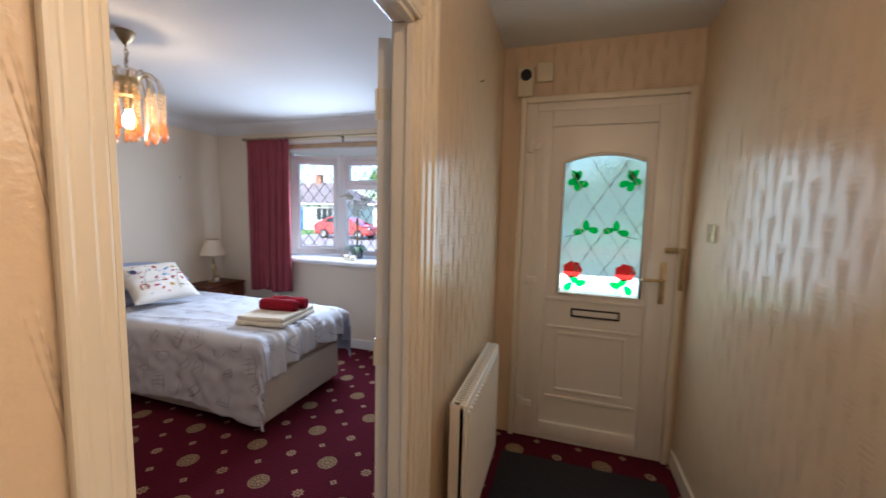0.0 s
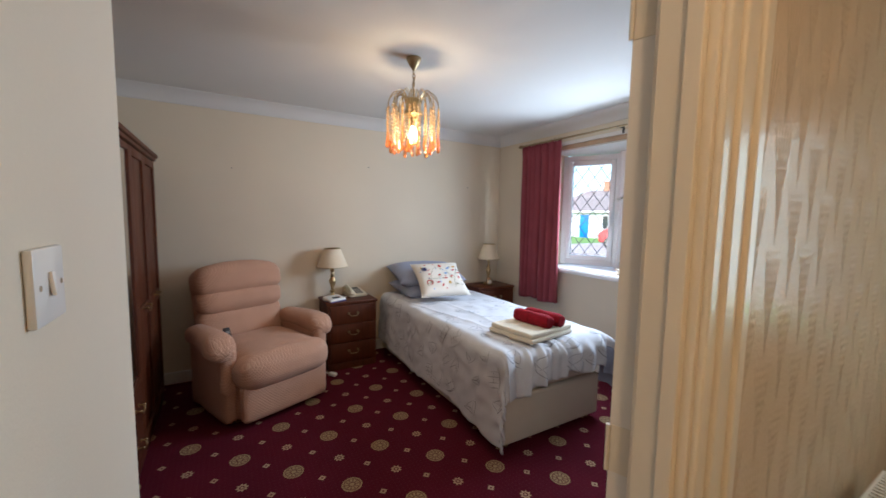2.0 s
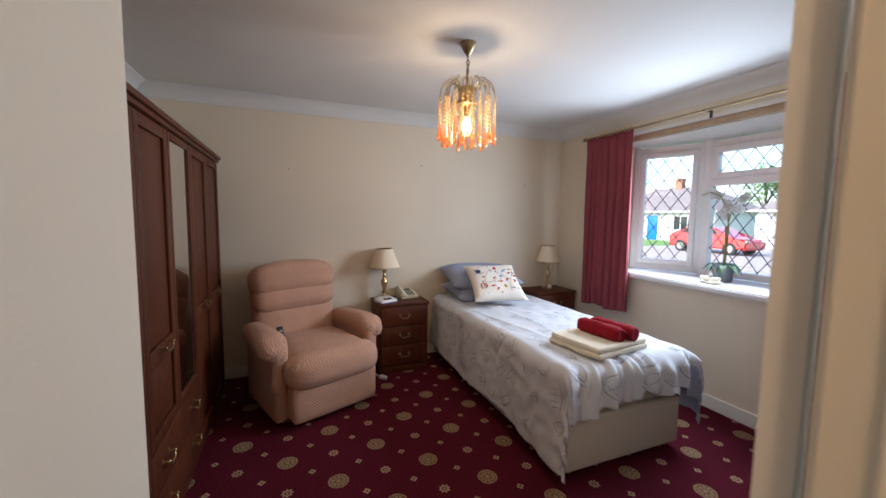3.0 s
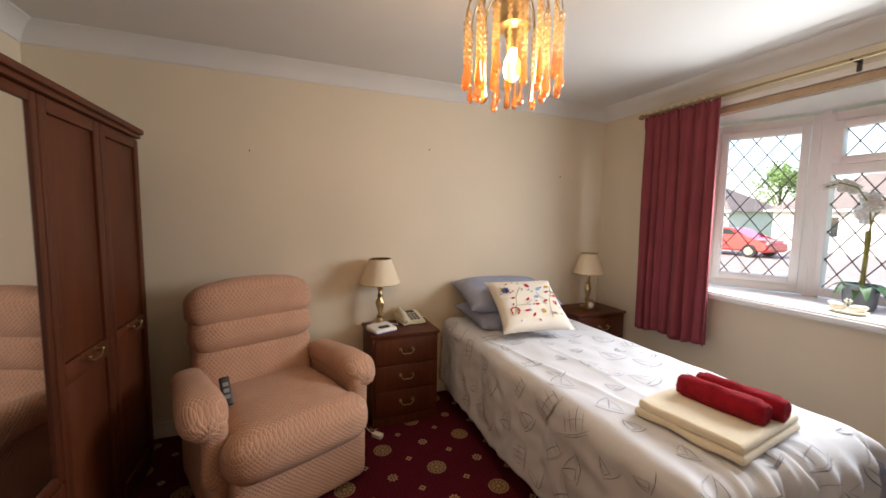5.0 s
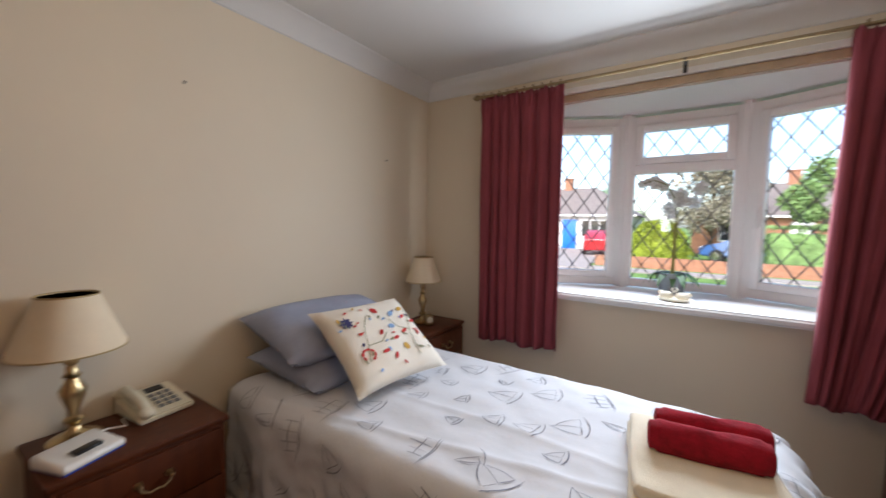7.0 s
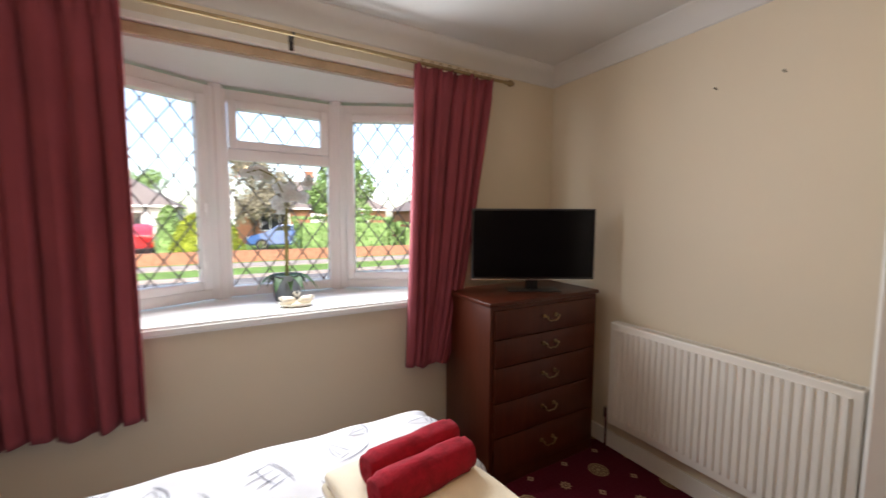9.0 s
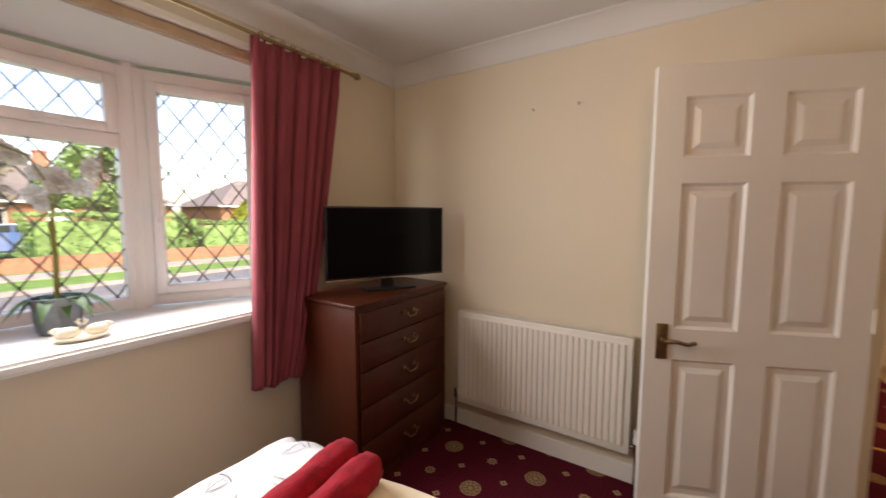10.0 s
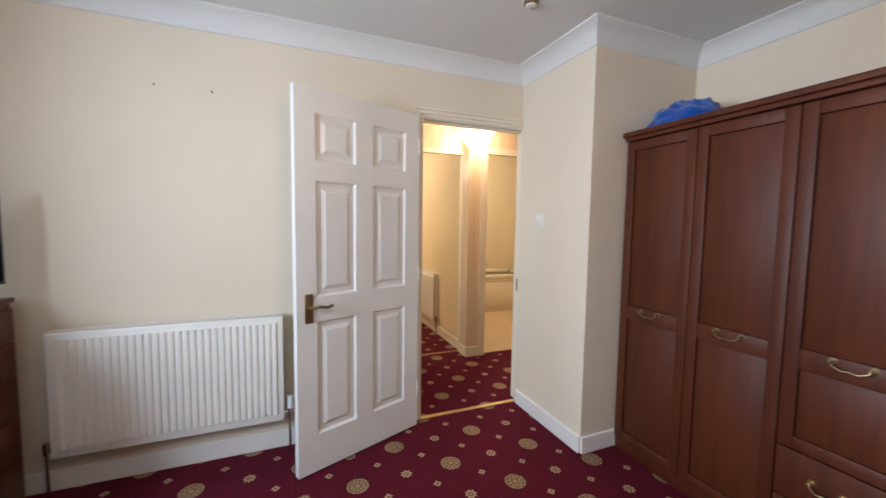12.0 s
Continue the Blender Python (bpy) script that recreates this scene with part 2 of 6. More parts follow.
M_BRASS = mat("aged_brass", (0.60, 0.46, 0.25), rough=0.28, metal=1.0, var=0.15, scale=30)
M_DULLBRASS = mat("dull_brass", (0.36, 0.27, 0.15), rough=0.4, metal=1.0, var=0.15, scale=30)
M_CHROME = mat("polished_steel", (0.7, 0.68, 0.64), rough=0.2, metal=1.0, var=0.05)
M_CURTAIN = mat("raspberry_curtain_cloth", (0.24, 0.042, 0.055), rough=0.9, var=0.12, scale=5, bump=0.4, bscale=500, sheen=0.03)
M_VELOUR = quilted_material()
M_SHEET = mat("white_duvet_cotton", (0.66, 0.67, 0.71), rough=0.85, var=0.03, scale=4, bump=0.9, bscale=16)
M_PRINT = mat("grey_printed_line", (0.16, 0.17, 0.22), rough=0.9, var=0.3, scale=40)
M_UNDER = mat("blue_grey_cotton", (0.31, 0.34, 0.45), rough=0.85, var=0.1, scale=7, bump=0.3, bscale=45)
M_DIVAN = mat("cream_divan_cloth", (0.62, 0.57, 0.49), rough=0.9, var=0.04, scale=6, bump=0.3, bscale=400)
M_TOWEL = mat("cream_towelling", (0.80, 0.72, 0.56), rough=1.0, var=0.06, scale=20, bump=0.9, bscale=260, sheen=0.3)
M_REDTOWEL = mat("crimson_towelling", (0.28, 0.002, 0.014), rough=1.0, var=0.35, scale=24, bump=1.0, bscale=110)
M_CUSHION = mat("ivory_linen", (0.77, 0.72, 0.63), rough=0.9, var=0.04, scale=8, bump=0.4, bscale=300)
M_SHADE = mat("cream_lampshade", (0.75, 0.64, 0.47), rough=0.8, var=0.04, scale=12)
M_TRIM = mat("gold_trim", (0.45, 0.33, 0.15), rough=0.5, var=0.1)
M_PLASTIC = mat("ivory_plastic", (0.72, 0.66, 0.5), rough=0.4, var=0.03)
M_WHITEPLASTIC = mat("white_plastic", (0.78, 0.76, 0.72), rough=0.35, var=0.03)
M_GREYKEY = mat("grey_rubber", (0.2, 0.2, 0.2), rough=0.6)
M_BLACK = mat("black_plastic", (0.012, 0.012, 0.014), rough=0.35)
M_SCREEN = mat("black_screen_glass", (0.004, 0.004, 0.005), rough=0.16)
M_SCREEN.node_tree.nodes["Principled BSDF"].inputs["Specular IOR Level"].default_value = 0.2
M_BLUEFLUFF = mat("blue_fleece", (0.007, 0.065, 0.34), rough=1.0, var=0.3, scale=25, bump=1.0, bscale=120, sheen=0.4)
M_MAT = mat("dark_doormat", (0.018, 0.015, 0.016), rough=1.0, var=0.4, scale=60, bump=1.0, bscale=300)
M_LEAD = mat("lead_strip", (0.13, 0.13, 0.14), rough=0.6, metal=0.2)
M_PALELEAD = mat("pale_lead_strip", (0.5, 0.52, 0.5), rough=0.5, metal=0.1)
M_GLASS = glass_material("window_glass", clear=0.955)
M_DOORGLASS = frosted_material("textured_glass", (0.95, 0.98, 0.88), 0.6)
M_REDGLASS = frosted_material("red_glass", (0.95, 0.03, 0.02), 0.9)
M_GREENGLASS = frosted_material("green_glass", (0.02, 0.6, 0.08), 0.9)
M_MIRROR = mat("mirror_silver", (0.85, 0.86, 0.85), rough=0.02, metal=1.0, var=0.0)
M_AMBER = glass_material("amber_glass_drop", (1.0, 0.68, 0.32), clear=0.62, rough=0.08)
M_CLEARDROP = glass_material("clear_glass_drop", (1.0, 0.84, 0.55), clear=0.62, rough=0.05)
# the drops scatter the bulb's light in their body
for m_drop, tint in ((M_AMBER, (1.0, 0.36, 0.07)), (M_CLEARDROP, (1.0, 0.72, 0.38))):
    nt = m_drop.node_tree
    d_out = nt.nodes["Material Output"]
    d_old = d_out.inputs[0].links[0].from_socket
    d_tl = nt.nodes.new("ShaderNodeBsdfTranslucent")
    d_tl.inputs[0].default_value = (*tint, 1)
    d_mx = nt.nodes.new("ShaderNodeMixShader")
    d_mx.inputs[0].default_value = 0.08
    nt.links.new(d_old, d_mx.inputs[1])
    nt.links.new(d_tl.outputs[0], d_mx.inputs[2])
    nt.links.new(d_mx.outputs[0], d_out.inputs[0])
M_BULB = glow_material("lit_bulb", (1.0, 0.78, 0.45), 8)
M_BOWL = glow_material("lit_glass_bowl", (1.0, 0.70, 0.36), 1.0)
M_LEAF = mat("orchid_leaf", (0.035, 0.1, 0.025), rough=0.4, var=0.3, scale=20)
M_PETAL = mat("white_orchid_petal", (0.78, 0.76, 0.74), rough=0.6, var=0.06, scale=30)
pt = M_PETAL.node_tree
p_tl = pt.nodes.new("ShaderNodeBsdfTranslucent")
p_tl.inputs[0].default_value = (0.85, 0.82, 0.78, 1)
p_mx = pt.nodes.new("ShaderNodeMixShader")
p_mx.inputs[0].default_value = 0.75
pt.links.new(pt.nodes["Principled BSDF"].outputs[0], p_mx.inputs[1])
pt.links.new(p_tl.outputs[0], p_mx.inputs[2])
pt.links.new(p_mx.outputs[0], pt.nodes["Material Output"].inputs[0])
M_STEM = mat("olive_stem", (0.2, 0.19, 0.04), rough=0.6, var=0.2)
M_POT = mat("silver_pot", (0.10, 0.11, 0.12), rough=0.25, metal=0.3, var=0.15, scale=15)
M_CHINA = mat("ivory_china", (0.72, 0.66, 0.54), rough=0.25, var=0.05)
M_TAN = mat("tan_vinyl_floor", (0.55, 0.40, 0.22), rough=0.45, var=0.12, scale=9)
M_YELLOW = mat("yellow_cream_wall", (0.72, 0.60, 0.38), rough=0.7, var=0.04, scale=2, bump=0.2, bscale=90)
M_BATH = mat("cream_acrylic", (0.75, 0.68, 0.52), rough=0.2, var=0.02)
M_NAIL = mat("nail_steel", (0.08, 0.07, 0.06), rough=0.5, metal=0.7)


# ---- mesh helpers ----
def box(bm, x0, x1, y0, y1, z0, z1, bevel=0.0, seg=2):
    r = bmesh.ops.create_cube(bm, size=1.0, matrix=Matrix.LocRotScale(((x0 + x1) / 2, (y0 + y1) / 2, (z0 + z1) / 2), None, (abs(x1 - x0), abs(y1 - y0), abs(z1 - z0))))
    if bevel:
        es = list({e for v in r["verts"] for e in v.link_edges})
        r = bmesh.ops.bevel(bm, geom=es, offset=bevel, segments=seg, profile=0.5, affect="EDGES")
    return r["verts"]


def boxes(*items):
    bm = bmesh.new()
    for it in items:
        box(bm, *it)
    return bm


def cyl(bm, p, q, r, r2=None, n=16):
    p, q = Vector(p), Vector(q)
    d = q - p
    m = Matrix.Translation((p + q) / 2) @ d.to_track_quat("Z", "Y").to_matrix().to_4x4()
    return bmesh.ops.create_cone(bm, cap_ends=True, segments=n, radius1=r, radius2=r if r2 is None else r2, depth=d.length, matrix=m)["verts"]


def ball(bm, c, r, sx=1, sy=1, sz=1, u=12, v=8):
    return bmesh.ops.create_uvsphere(bm, u_segments=u, v_segments=v, radius=r, matrix=Matrix.LocRotScale(c, None, (sx, sy, sz)))["verts"]


def lathe(bm, profile, n=24, at=(0, 0, 0)):
    """Turns (radius, height) pairs about z."""
    rings = []
    for r, z in profile:
        rings.append([bm.verts.new((at[0] + r * math.cos(2 * math.pi * i / n), at[1] + r * math.sin(2 * math.pi * i / n), at[2] + z)) for i in range(n)])
    for a, b in zip(rings, rings[1:]):
        for i in range(n):
            bm.faces.new((a[i], a[(i + 1) % n], b[(i + 1) % n], b[i]))
    if profile[0][0] > 1e-4:
        bm.faces.new(rings[0][::-1])
    if profile[-1][0] > 1e-4:
        bm.faces.new(rings[-1])


def tube(bm, pts, r, n=8):
    """A round bar along points."""
    pts = [Vector(p) for p in pts]
    rings = []
    for i, p in enumerate(pts):
        d = (pts[min(i + 1, len(pts) - 1)] - pts[max(i - 1, 0)]).normalized()
        q = d.to_track_quat("Z", "Y")
        rings.append([bm.verts.new(p + q @ Vector((r * math.cos(2 * math.pi * k / n), r * math.sin(2 * math.pi * k / n), 0))) for k in range(n)])
    for a, b in zip(rings, rings[1:]):
        for k in range(n):
            bm.faces.new((a[k], a[(k + 1) % n], b[(k + 1) % n], b[k]))
    bm.faces.new(rings[0][::-1])
    bm.faces.new(rings[-1])


def grid(bm, f, nu, nv, closed_u=False):
    """A sheet through f(u, v), u and v from 0 to 1."""
    vs = [[bm.verts.new(f(i / (nu - (0 if closed_u else 1)), j / (nv - 1))) for j in range(nv)] for i in range(nu)]
    for i in range(nu if closed_u else nu - 1):
        for j in range(nv - 1):
            a, b = vs[i], vs[(i + 1) % nu]
            bm.faces.new((a[j], b[j], b[j + 1], a[j + 1]))
    return vs


def prism(bm, outline, y0, y1):
    """Extrudes an outline of (x, z) from y0 to y1."""
    a = [bm.verts.new((x, y0, z)) for x, z in outline]
    b = [bm.verts.new((x, y1, z)) for x, z in outline]
    n = len(a)
    bm.faces.new(a)
    bm.faces.new(b[::-1])
    for i in range(n):
        bm.faces.new((a[i], b[i], b[(i + 1) % n], a[(i + 1) % n]))


def mesh_of(name, bm, material, smooth=None):
    bmesh.ops.recalc_face_normals(bm, faces=bm.faces)
    me = bpy.data.meshes.new(name)
    bm.to_mesh(me)
    bm.free()
    me.materials.append(material)
    if smooth is not None:
        me.shade_smooth()
        me.set_sharp_from_angle(angle=radians(smooth))
    return me


def part(name, bm, material, parent, label="", smooth=40, m=None):
    o = new(name, mesh_of(name, bm, material, smooth))
    o.parent = parent
    if m is not None:
        o.matrix_basis = m
    return tagged(o, label)


def thing(name, m, label, category, group="", kind=""):
    o = new(name)
    o.empty_display_size = 0.1
    o.matrix_basis = m
    return tagged(o, label, category, group, kind)


def solid(name, bm, material, label, category, smooth=40, m=None, group="", kind=""):
    o = new(name, mesh_of(name, bm, material, smooth))
    if m is not None:
        o.matrix_basis = m
    return tagged(o, label, category, group, kind)


def structure(name, bm, material, label, smooth=None):
    return solid(name, bm, material, label, name.rstrip("_0123456789").split("_")[0], smooth, kind="structure")


# ---- the shell ----
XL, XR, YW, YS, XO, YB = -3.90, -0.485, 3.40, 0.207, -1.178, -0.60
HX, HR, HC = -0.41, 0.68, 2.50
RC = 2.40
DY0, DY1, DZ = 0.190, 0.952, 1.995
BX0, BX1, BAYC, SILL = -3.06, -1.34, 2.115, 0.935

structure("floor", boxes((XL - 0.1, (XR + HX) / 2, YB - 0.1, YW + 0.1, -0.12, 0.0), ((XR + HX) / 2, 3.35, -2.25, 2.45, -0.12, 0.0)), M_CARPET, "deep red carpet with gold medallions and small flowers")
structure("floor_bathroom", boxes((0.50, 2.75, -2.2, 0.03, 0.001, 0.005)), M_TAN, "tan vinyl bathroom floor with small dark dots")
structure("ceiling", boxes((XL - 0.3, XR, YB - 0.1, YW + 0.0, RC, RC + 0.1)), M_CEIL, "plain white painted bedroom ceiling")
structure("ceiling_hall", boxes((XR + 0.002, 3.4, -2.2, 2.5, HC, HC + 0.1)), M_CEIL, "white painted hall ceiling")
structure("wall_west", boxes((XL - 0.25, XL, YB - 0.1, YW + 0.3, -0.1, RC)), M_WALL, "cream painted wall behind the bed")
structure("wall_south", boxes((XL, XO, YB - 0.12, YB, 0, RC)), M_WALL, "cream painted wall behind the wardrobe")
structure("wall_alcove", boxes((XO, XO + 0.10, YB - 0.12, YS - 0.10, 0, RC), (XO, XR, YS - 0.10, YS, 0, RC)), M_WALL, "cream painted projecting wall corner with light switch")
structure("wall_hall_south", boxes((HX - 0.1, HX, -2.2, DY0 - 0.03, 0, HC)), M_PAPER, "hall wall with embossed cream vinyl wallpaper")
structure("wall_north", boxes((XL, BX0, YW, YW + 0.28, -0.1, RC), (BX1, XR, YW, YW + 0.28, -0.1, RC), (BX0, BX1, YW, YW + 0.28, BAYC + 0.012, RC), (BX0, BX1, YW, YW + 0.28, -0.1, SILL - 0.05)), M_WALL, "cream painted window wall with a bay opening")
# the partition between bedroom and hall, plastered on one side and papered on the other
mid = (XR + HX) / 2
structure("wall_east", boxes((XR, mid, DY1 + 0.03, YW + 0.28, 0, RC), (XR, mid, YS, DY1 + 0.03, DZ + 0.035, RC)), M_WALL, "cream painted wall with the bedroom doorway")
structure("wall_hall_west", boxes((mid, HX, DY1 + 0.03, 2.40, 0, HC), (mid, HX, DY0 - 0.03, DY1 + 0.03, DZ + 0.035, HC)), M_PAPER, "hall wall with shiny embossed cream wallpaper")
structure("wall_hall_east", boxes((HR, HR + 0.1, 0.70, 2.40, 0, HC), (HR - 0.05, HR + 0.05, 0.15, 0.70, 2.02, HC)), M_PAPER, "hall wall with shiny embossed cream wallpaper")
structure("wall_pillar", boxes((0.47, 0.62, 0.03, 0.155, 0, HC), (0.472, 0.618, -0.75, 0.03, 2.02, HC), (0.47, 0.62, -2.2, -0.75, 0, HC)), M_PAPER, "papered pier between two hall doorways")
structure("wall_living_south", boxes((0.62, 3.3, 0.03, 0.13, 0, HC)), M_YELLOW, "pale yellow living room wall")
structure("wall_living_east", boxes((3.3, 3.4, -2.2, 2.5, 0, HC)), M_YELLOW, "pale yellow living room end wall")
structure("wall_bath_east", boxes((2.75, 2.8, -2.2, 0.03, 0, HC)), M_YELLOW, "pale cream bathroom wall")
structure("wall_hall_back", boxes((HX - 0.1, 3.3, -2.3, -2.2, 0, HC)), M_PAPER, "papered wall at the hall's end")
# wall round the front door
FDY, FX0, FX1, FZ = 2.38, -0.295, 0.655, 2.19
structure("wall_front", boxes((mid, FX0, FDY + 0.02, FDY + 0.27, -0.1, HC), (FX1, 3.4, FDY + 0.02, FDY + 0.27, -0.1, HC), (FX0, FX1, FDY + 0.02, FDY + 0.27, FZ, HC)), M_PAPER, "papered wall round the front door")


def cornice(pts, name, label):
    """Cove moulding along the top of the walls, room to the right of the run."""
    prof = [(0.0, -0.105), (0.008, -0.10), (0.012, -0.085), (0.03, -0.05), (0.055, -0.026), (0.085, -0.012), (0.095, -0.008), (0.10, -0.001)]
    bm = bmesh.new()
    rows = []
    n = len(pts)
    for i, p in enumerate(pts):
        p = Vector(p)
        a = (p - Vector(pts[i - 1])).normalized()
        b = (Vector(pts[(i + 1) % n]) - p).normalized()
        na, nb = Vector((a.y, -a.x)), Vector((b.y, -b.x))
        off = na + nb
        off = off / max(0.3, off.dot(na))
        rows.append([bm.verts.new((p.x + off.x * d, p.y + off.y * d, RC + z)) for d, z in prof])
    for i in range(n):
        a, b = rows[i], rows[(i + 1) % n]
        for j in range(len(prof) - 1):
            bm.faces.new((a[j], b[j], b[j + 1], a[j + 1]))
    return structure(name, bm, M_CEIL, label, 30)


cornice([(XL, YB), (XL, YW), (XR, YW), (XR, YS), (XO, YS), (XO, YB)], "trim_cornice", "white coved plaster cornice")


def skirting(name, runs, material=M_WHITE):
    bm = bmesh.new()
    for (x0, y0), (x1, y1), (nx, ny) in runs:
        t = 0.016
        box(bm, min(x0, x1) + min(0, nx * t), max(x0, x1) + max(0, nx * t), min(y0, y1) + min(0, ny * t), max(y0, y1) + max(0, ny * t), 0.0, 0.10, 0.004)
    return structure(name, bm, material, "cream gloss-painted skirting board")


skirting("baseboard", [((XL, YB), (XL, YW), (1, 0)), ((XL + 0.017, YW), (XR - 0.017, YW), (0, -1)), ((XR, DY1 + 0.03), (XR, YW), (-1, 0)), ((XO, YS), (XR - 0.03, YS), (0, 1)), ((XO, YB), (XO, YS), (-1, 0))])
skirting("baseboard_hall", [((HX, DY1 + 0.13), (HX, FDY), (1, 0)), ((HR, 0.71), (HR, FDY), (-1, 0)), ((0.62, 0.13), (3.3, 0.13), (0, 1)), ((0.47, 0.03), (0.47, 0.15), (-1, 0)), ((0.456, 0.15), (0.62, 0.15), (0, 1))], M_GLOSS)

# door lining and architraves of the bedroom doorway
bm = bmesh.new()
for (y0, y1) in ((DY0 - 0.03, DY0), (DY1, DY1 + 0.03)):
    box(bm, XR - 0.004, HX + 0.004, y0, y1, 0, DZ, 0.002)
box(bm, XR - 0.004, HX + 0.004, DY0 - 0.03, DY1 + 0.03, DZ, DZ + 0.035, 0.002)
box(bm, XR + 0.042, XR + 0.066, DY1 - 0.013, DY1, 0, DZ, 0.002)
box(bm, XR + 0.042, XR + 0.066, DY0, DY1, DZ - 0.013, DZ, 0.002)
structure("trim_door_lining", bm, M_GLOSS, "cream gloss-painted door lining")
bm = bmesh.new()
for side, x in ((1, HX + 0.002), (-1, XR - 0.002)):
    for k, (w0, w1, t) in enumerate(((0.0, 0.03, 0.012), (0.03, 0.07, 0.018), (0.07, 0.095, 0.024))):
        if side < 0:
            w0, w1 = w0 * 0.6, w1 * 0.6
        xa, xb = (x, x + t) if side > 0 else (x - t, x)
        box(bm, xa, xb, DY1 + 0.008 + w0, DY1 + 0.008 + w1 + 0.001, 0, DZ + 0.008 + w1, 0.004)
        if side > 0:
            xb = x + t * 0.5
            box(bm, xa, xb, DY0 - 0.008 - w1 * 0.47 - 0.001, DY0 - 0.008 - w0 * 0.47, 0, DZ + 0.008 + w1, 0.004)
        box(bm, xa, xb, (DY0 - 0.008 - w0) if side > 0 else YS + 0.002, DY1 + 0.008 + w0, DZ + 0.008 + w0, DZ + 0.008 + w1, 0.004)
structure("trim_architrave", bm, M_GLOSS, "moulded cream gloss-painted architrave")
structure("trim_threshold", boxes((XR - 0.02, XR + 0.015, DY0, DY1, 0.0, 0.006), (0.64, 0.665, 0.15, 0.665, 0.0, 0.006)), M_BRASS, "brass carpet threshold strips")
bm = bmesh.new()
for y0, y1, z1 in ((0.665, 0.70, 1.999), (0.115, 0.15, 1.999)):
    box(bm, HR - 0.06, HR + 0.01, y0, y1, 0, z1)
box(bm, HR - 0.06, HR + 0.01, 0.115, 0.70, 2.0, 2.04)
box(bm, 0.455, 0.4695, -0.04, 0.029, 0, 1.999)
box(bm, 0.455, 0.4695, -0.82, 0.029, 2.0, 2.06)
structure("trim_hall_doorways", bm, M_GLOSS, "cream door surrounds across the hall")


# ---- bay window ----
def diamond_lead(bm, w, z0, z1, cell_w=0.125, cell_h=0.175, t=0.0034):
    """Crossing lead strips over a pane from 0 to w and z0 to z1, in the pane's plane y = 0."""
    slope = cell_h / cell_w
    for sgn in (1, -1):
        c = -4.0
        while c < 4.0:
            pts = []
            for x in (0, w):
                z = (z0 if sgn > 0 else z1) + sgn * slope * (x - c)
                if z0 <= z <= z1:
                    pts.append((x, z))
            for z in (z0, z1):
                x = c + (z - (z0 if sgn > 0 else z1)) / (sgn * slope)
                if 0 < x < w:
                    pts.append((x, z))
            if len(pts) >= 2 and (Vector(pts[0]) - Vector(pts[-1])).length > 0.02:
                (xa, za), (xb, zb) = pts[0], pts[-1]
                d = Vector((xb - xa, 0, zb - za)).normalized()
                nrm = Vector((-d.z, 0, d.x)) * t
                a, b = Vector((xa, 0, za)), Vector((xb, 0, zb))
                q = [bm.verts.new(a + nrm), bm.verts.new(b + nrm), bm.verts.new(b - nrm), bm.verts.new(a - nrm)]
                r = [bm.verts.new(v.co + Vector((0, -0.003, 0))) for v in q]
                bm.faces.new(q)
                bm.faces.new(r[::-1])
                for i in range(4):
                    bm.faces.new((q[i], r[i], r[(i + 1) % 4], q[(i + 1) % 4]))
            c += cell_w


def ring_frame(bm, x0, x1, z0, z1, w, y0, y1, bev=0.004):
    box(bm, x0, x0 + w, y0, y1, z0, z1, bev)
    box(bm, x1 - w, x1, y0, y1, z0, z1, bev)
    box(bm, x0 + w, x1 - w, y0, y1, z1 - w, z1, bev)
    box(bm, x0 + w, x1 - w, y0, y1, z0, z0 + w, bev)


def window_light(win, p, q, z0, z1, transom=None, handle_at=None):
    """One framed light of the bay between the plan points p and q."""
    p, q = Vector((*p, 0)), Vector((*q, 0))
    w = (q - p).length
    m = Matrix.Translation(p) @ Matrix.Rotation(math.atan2(q.y - p.y, q.x - p.x), 4, "Z")
    bm = bmesh.new()
    ring_frame(bm, 0, w, z0, z1, 0.055, -0.03, 0.04)
    cells = [(z0 + 0.055, z1 - 0.055, handle_at is not None)]
    if transom:
        box(bm, 0.055, w - 0.055, -0.03, 0.04, transom - 0.03, transom + 0.03, 0.004)
        cells = [(z0 + 0.055, transom - 0.03, False), (transom + 0.03, z1 - 0.055, True)]
    fr = part("window_frame", bm, M_UPVC, win, m=m)
    for a, b, sash in cells:
        x0, x1 = 0.055, w - 0.055
        if sash:
            bm = bmesh.new()
            ring_frame(bm, x0 + 0.002, x1 - 0.002, a + 0.002, b - 0.002, 0.045, -0.045, 0.02, 0.006)
            part("sash", bm, M_UPVC, win, m=m)
            x0, x1, a, b = x0 + 0.045, x1 - 0.045, a + 0.045, b - 0.045
        pane = part("pane", boxes((x0, x1, 0.004, 0.010, a, b)), M_GLASS, win, m=m, smooth=None)
        pane.visible_shadow = False
        bm = bmesh.new()
        diamond_lead(bm, x1 - x0, a, b)
        for v in bm.verts:
            v.co.x += x0
        part("lead_lattice", bm, M_LEAD, win, m=m, smooth=None)
    bm = bmesh.new()
    if transom:
        cyl(bm, (w / 2, -0.05, transom + 0.055), (w / 2, -0.075, transom + 0.055), 0.012)
        box(bm, w / 2 - 0.01, w / 2 + 0.10, -0.085, -0.07, transom + 0.048, transom + 0.062, 0.004)
        part("handle", bm, M_UPVC, win, m=m)
    elif handle_at is not None:
        box(bm, handle_at - 0.012, handle_at + 0.012, -0.06, -0.04, 1.42, 1.50, 0.004)
        box(bm, handle_at - 0.009, handle_at + 0.009, -0.085, -0.06, 1.36, 1.47, 0.005)
        part("handle", bm, M_UPVC, win, m=m)


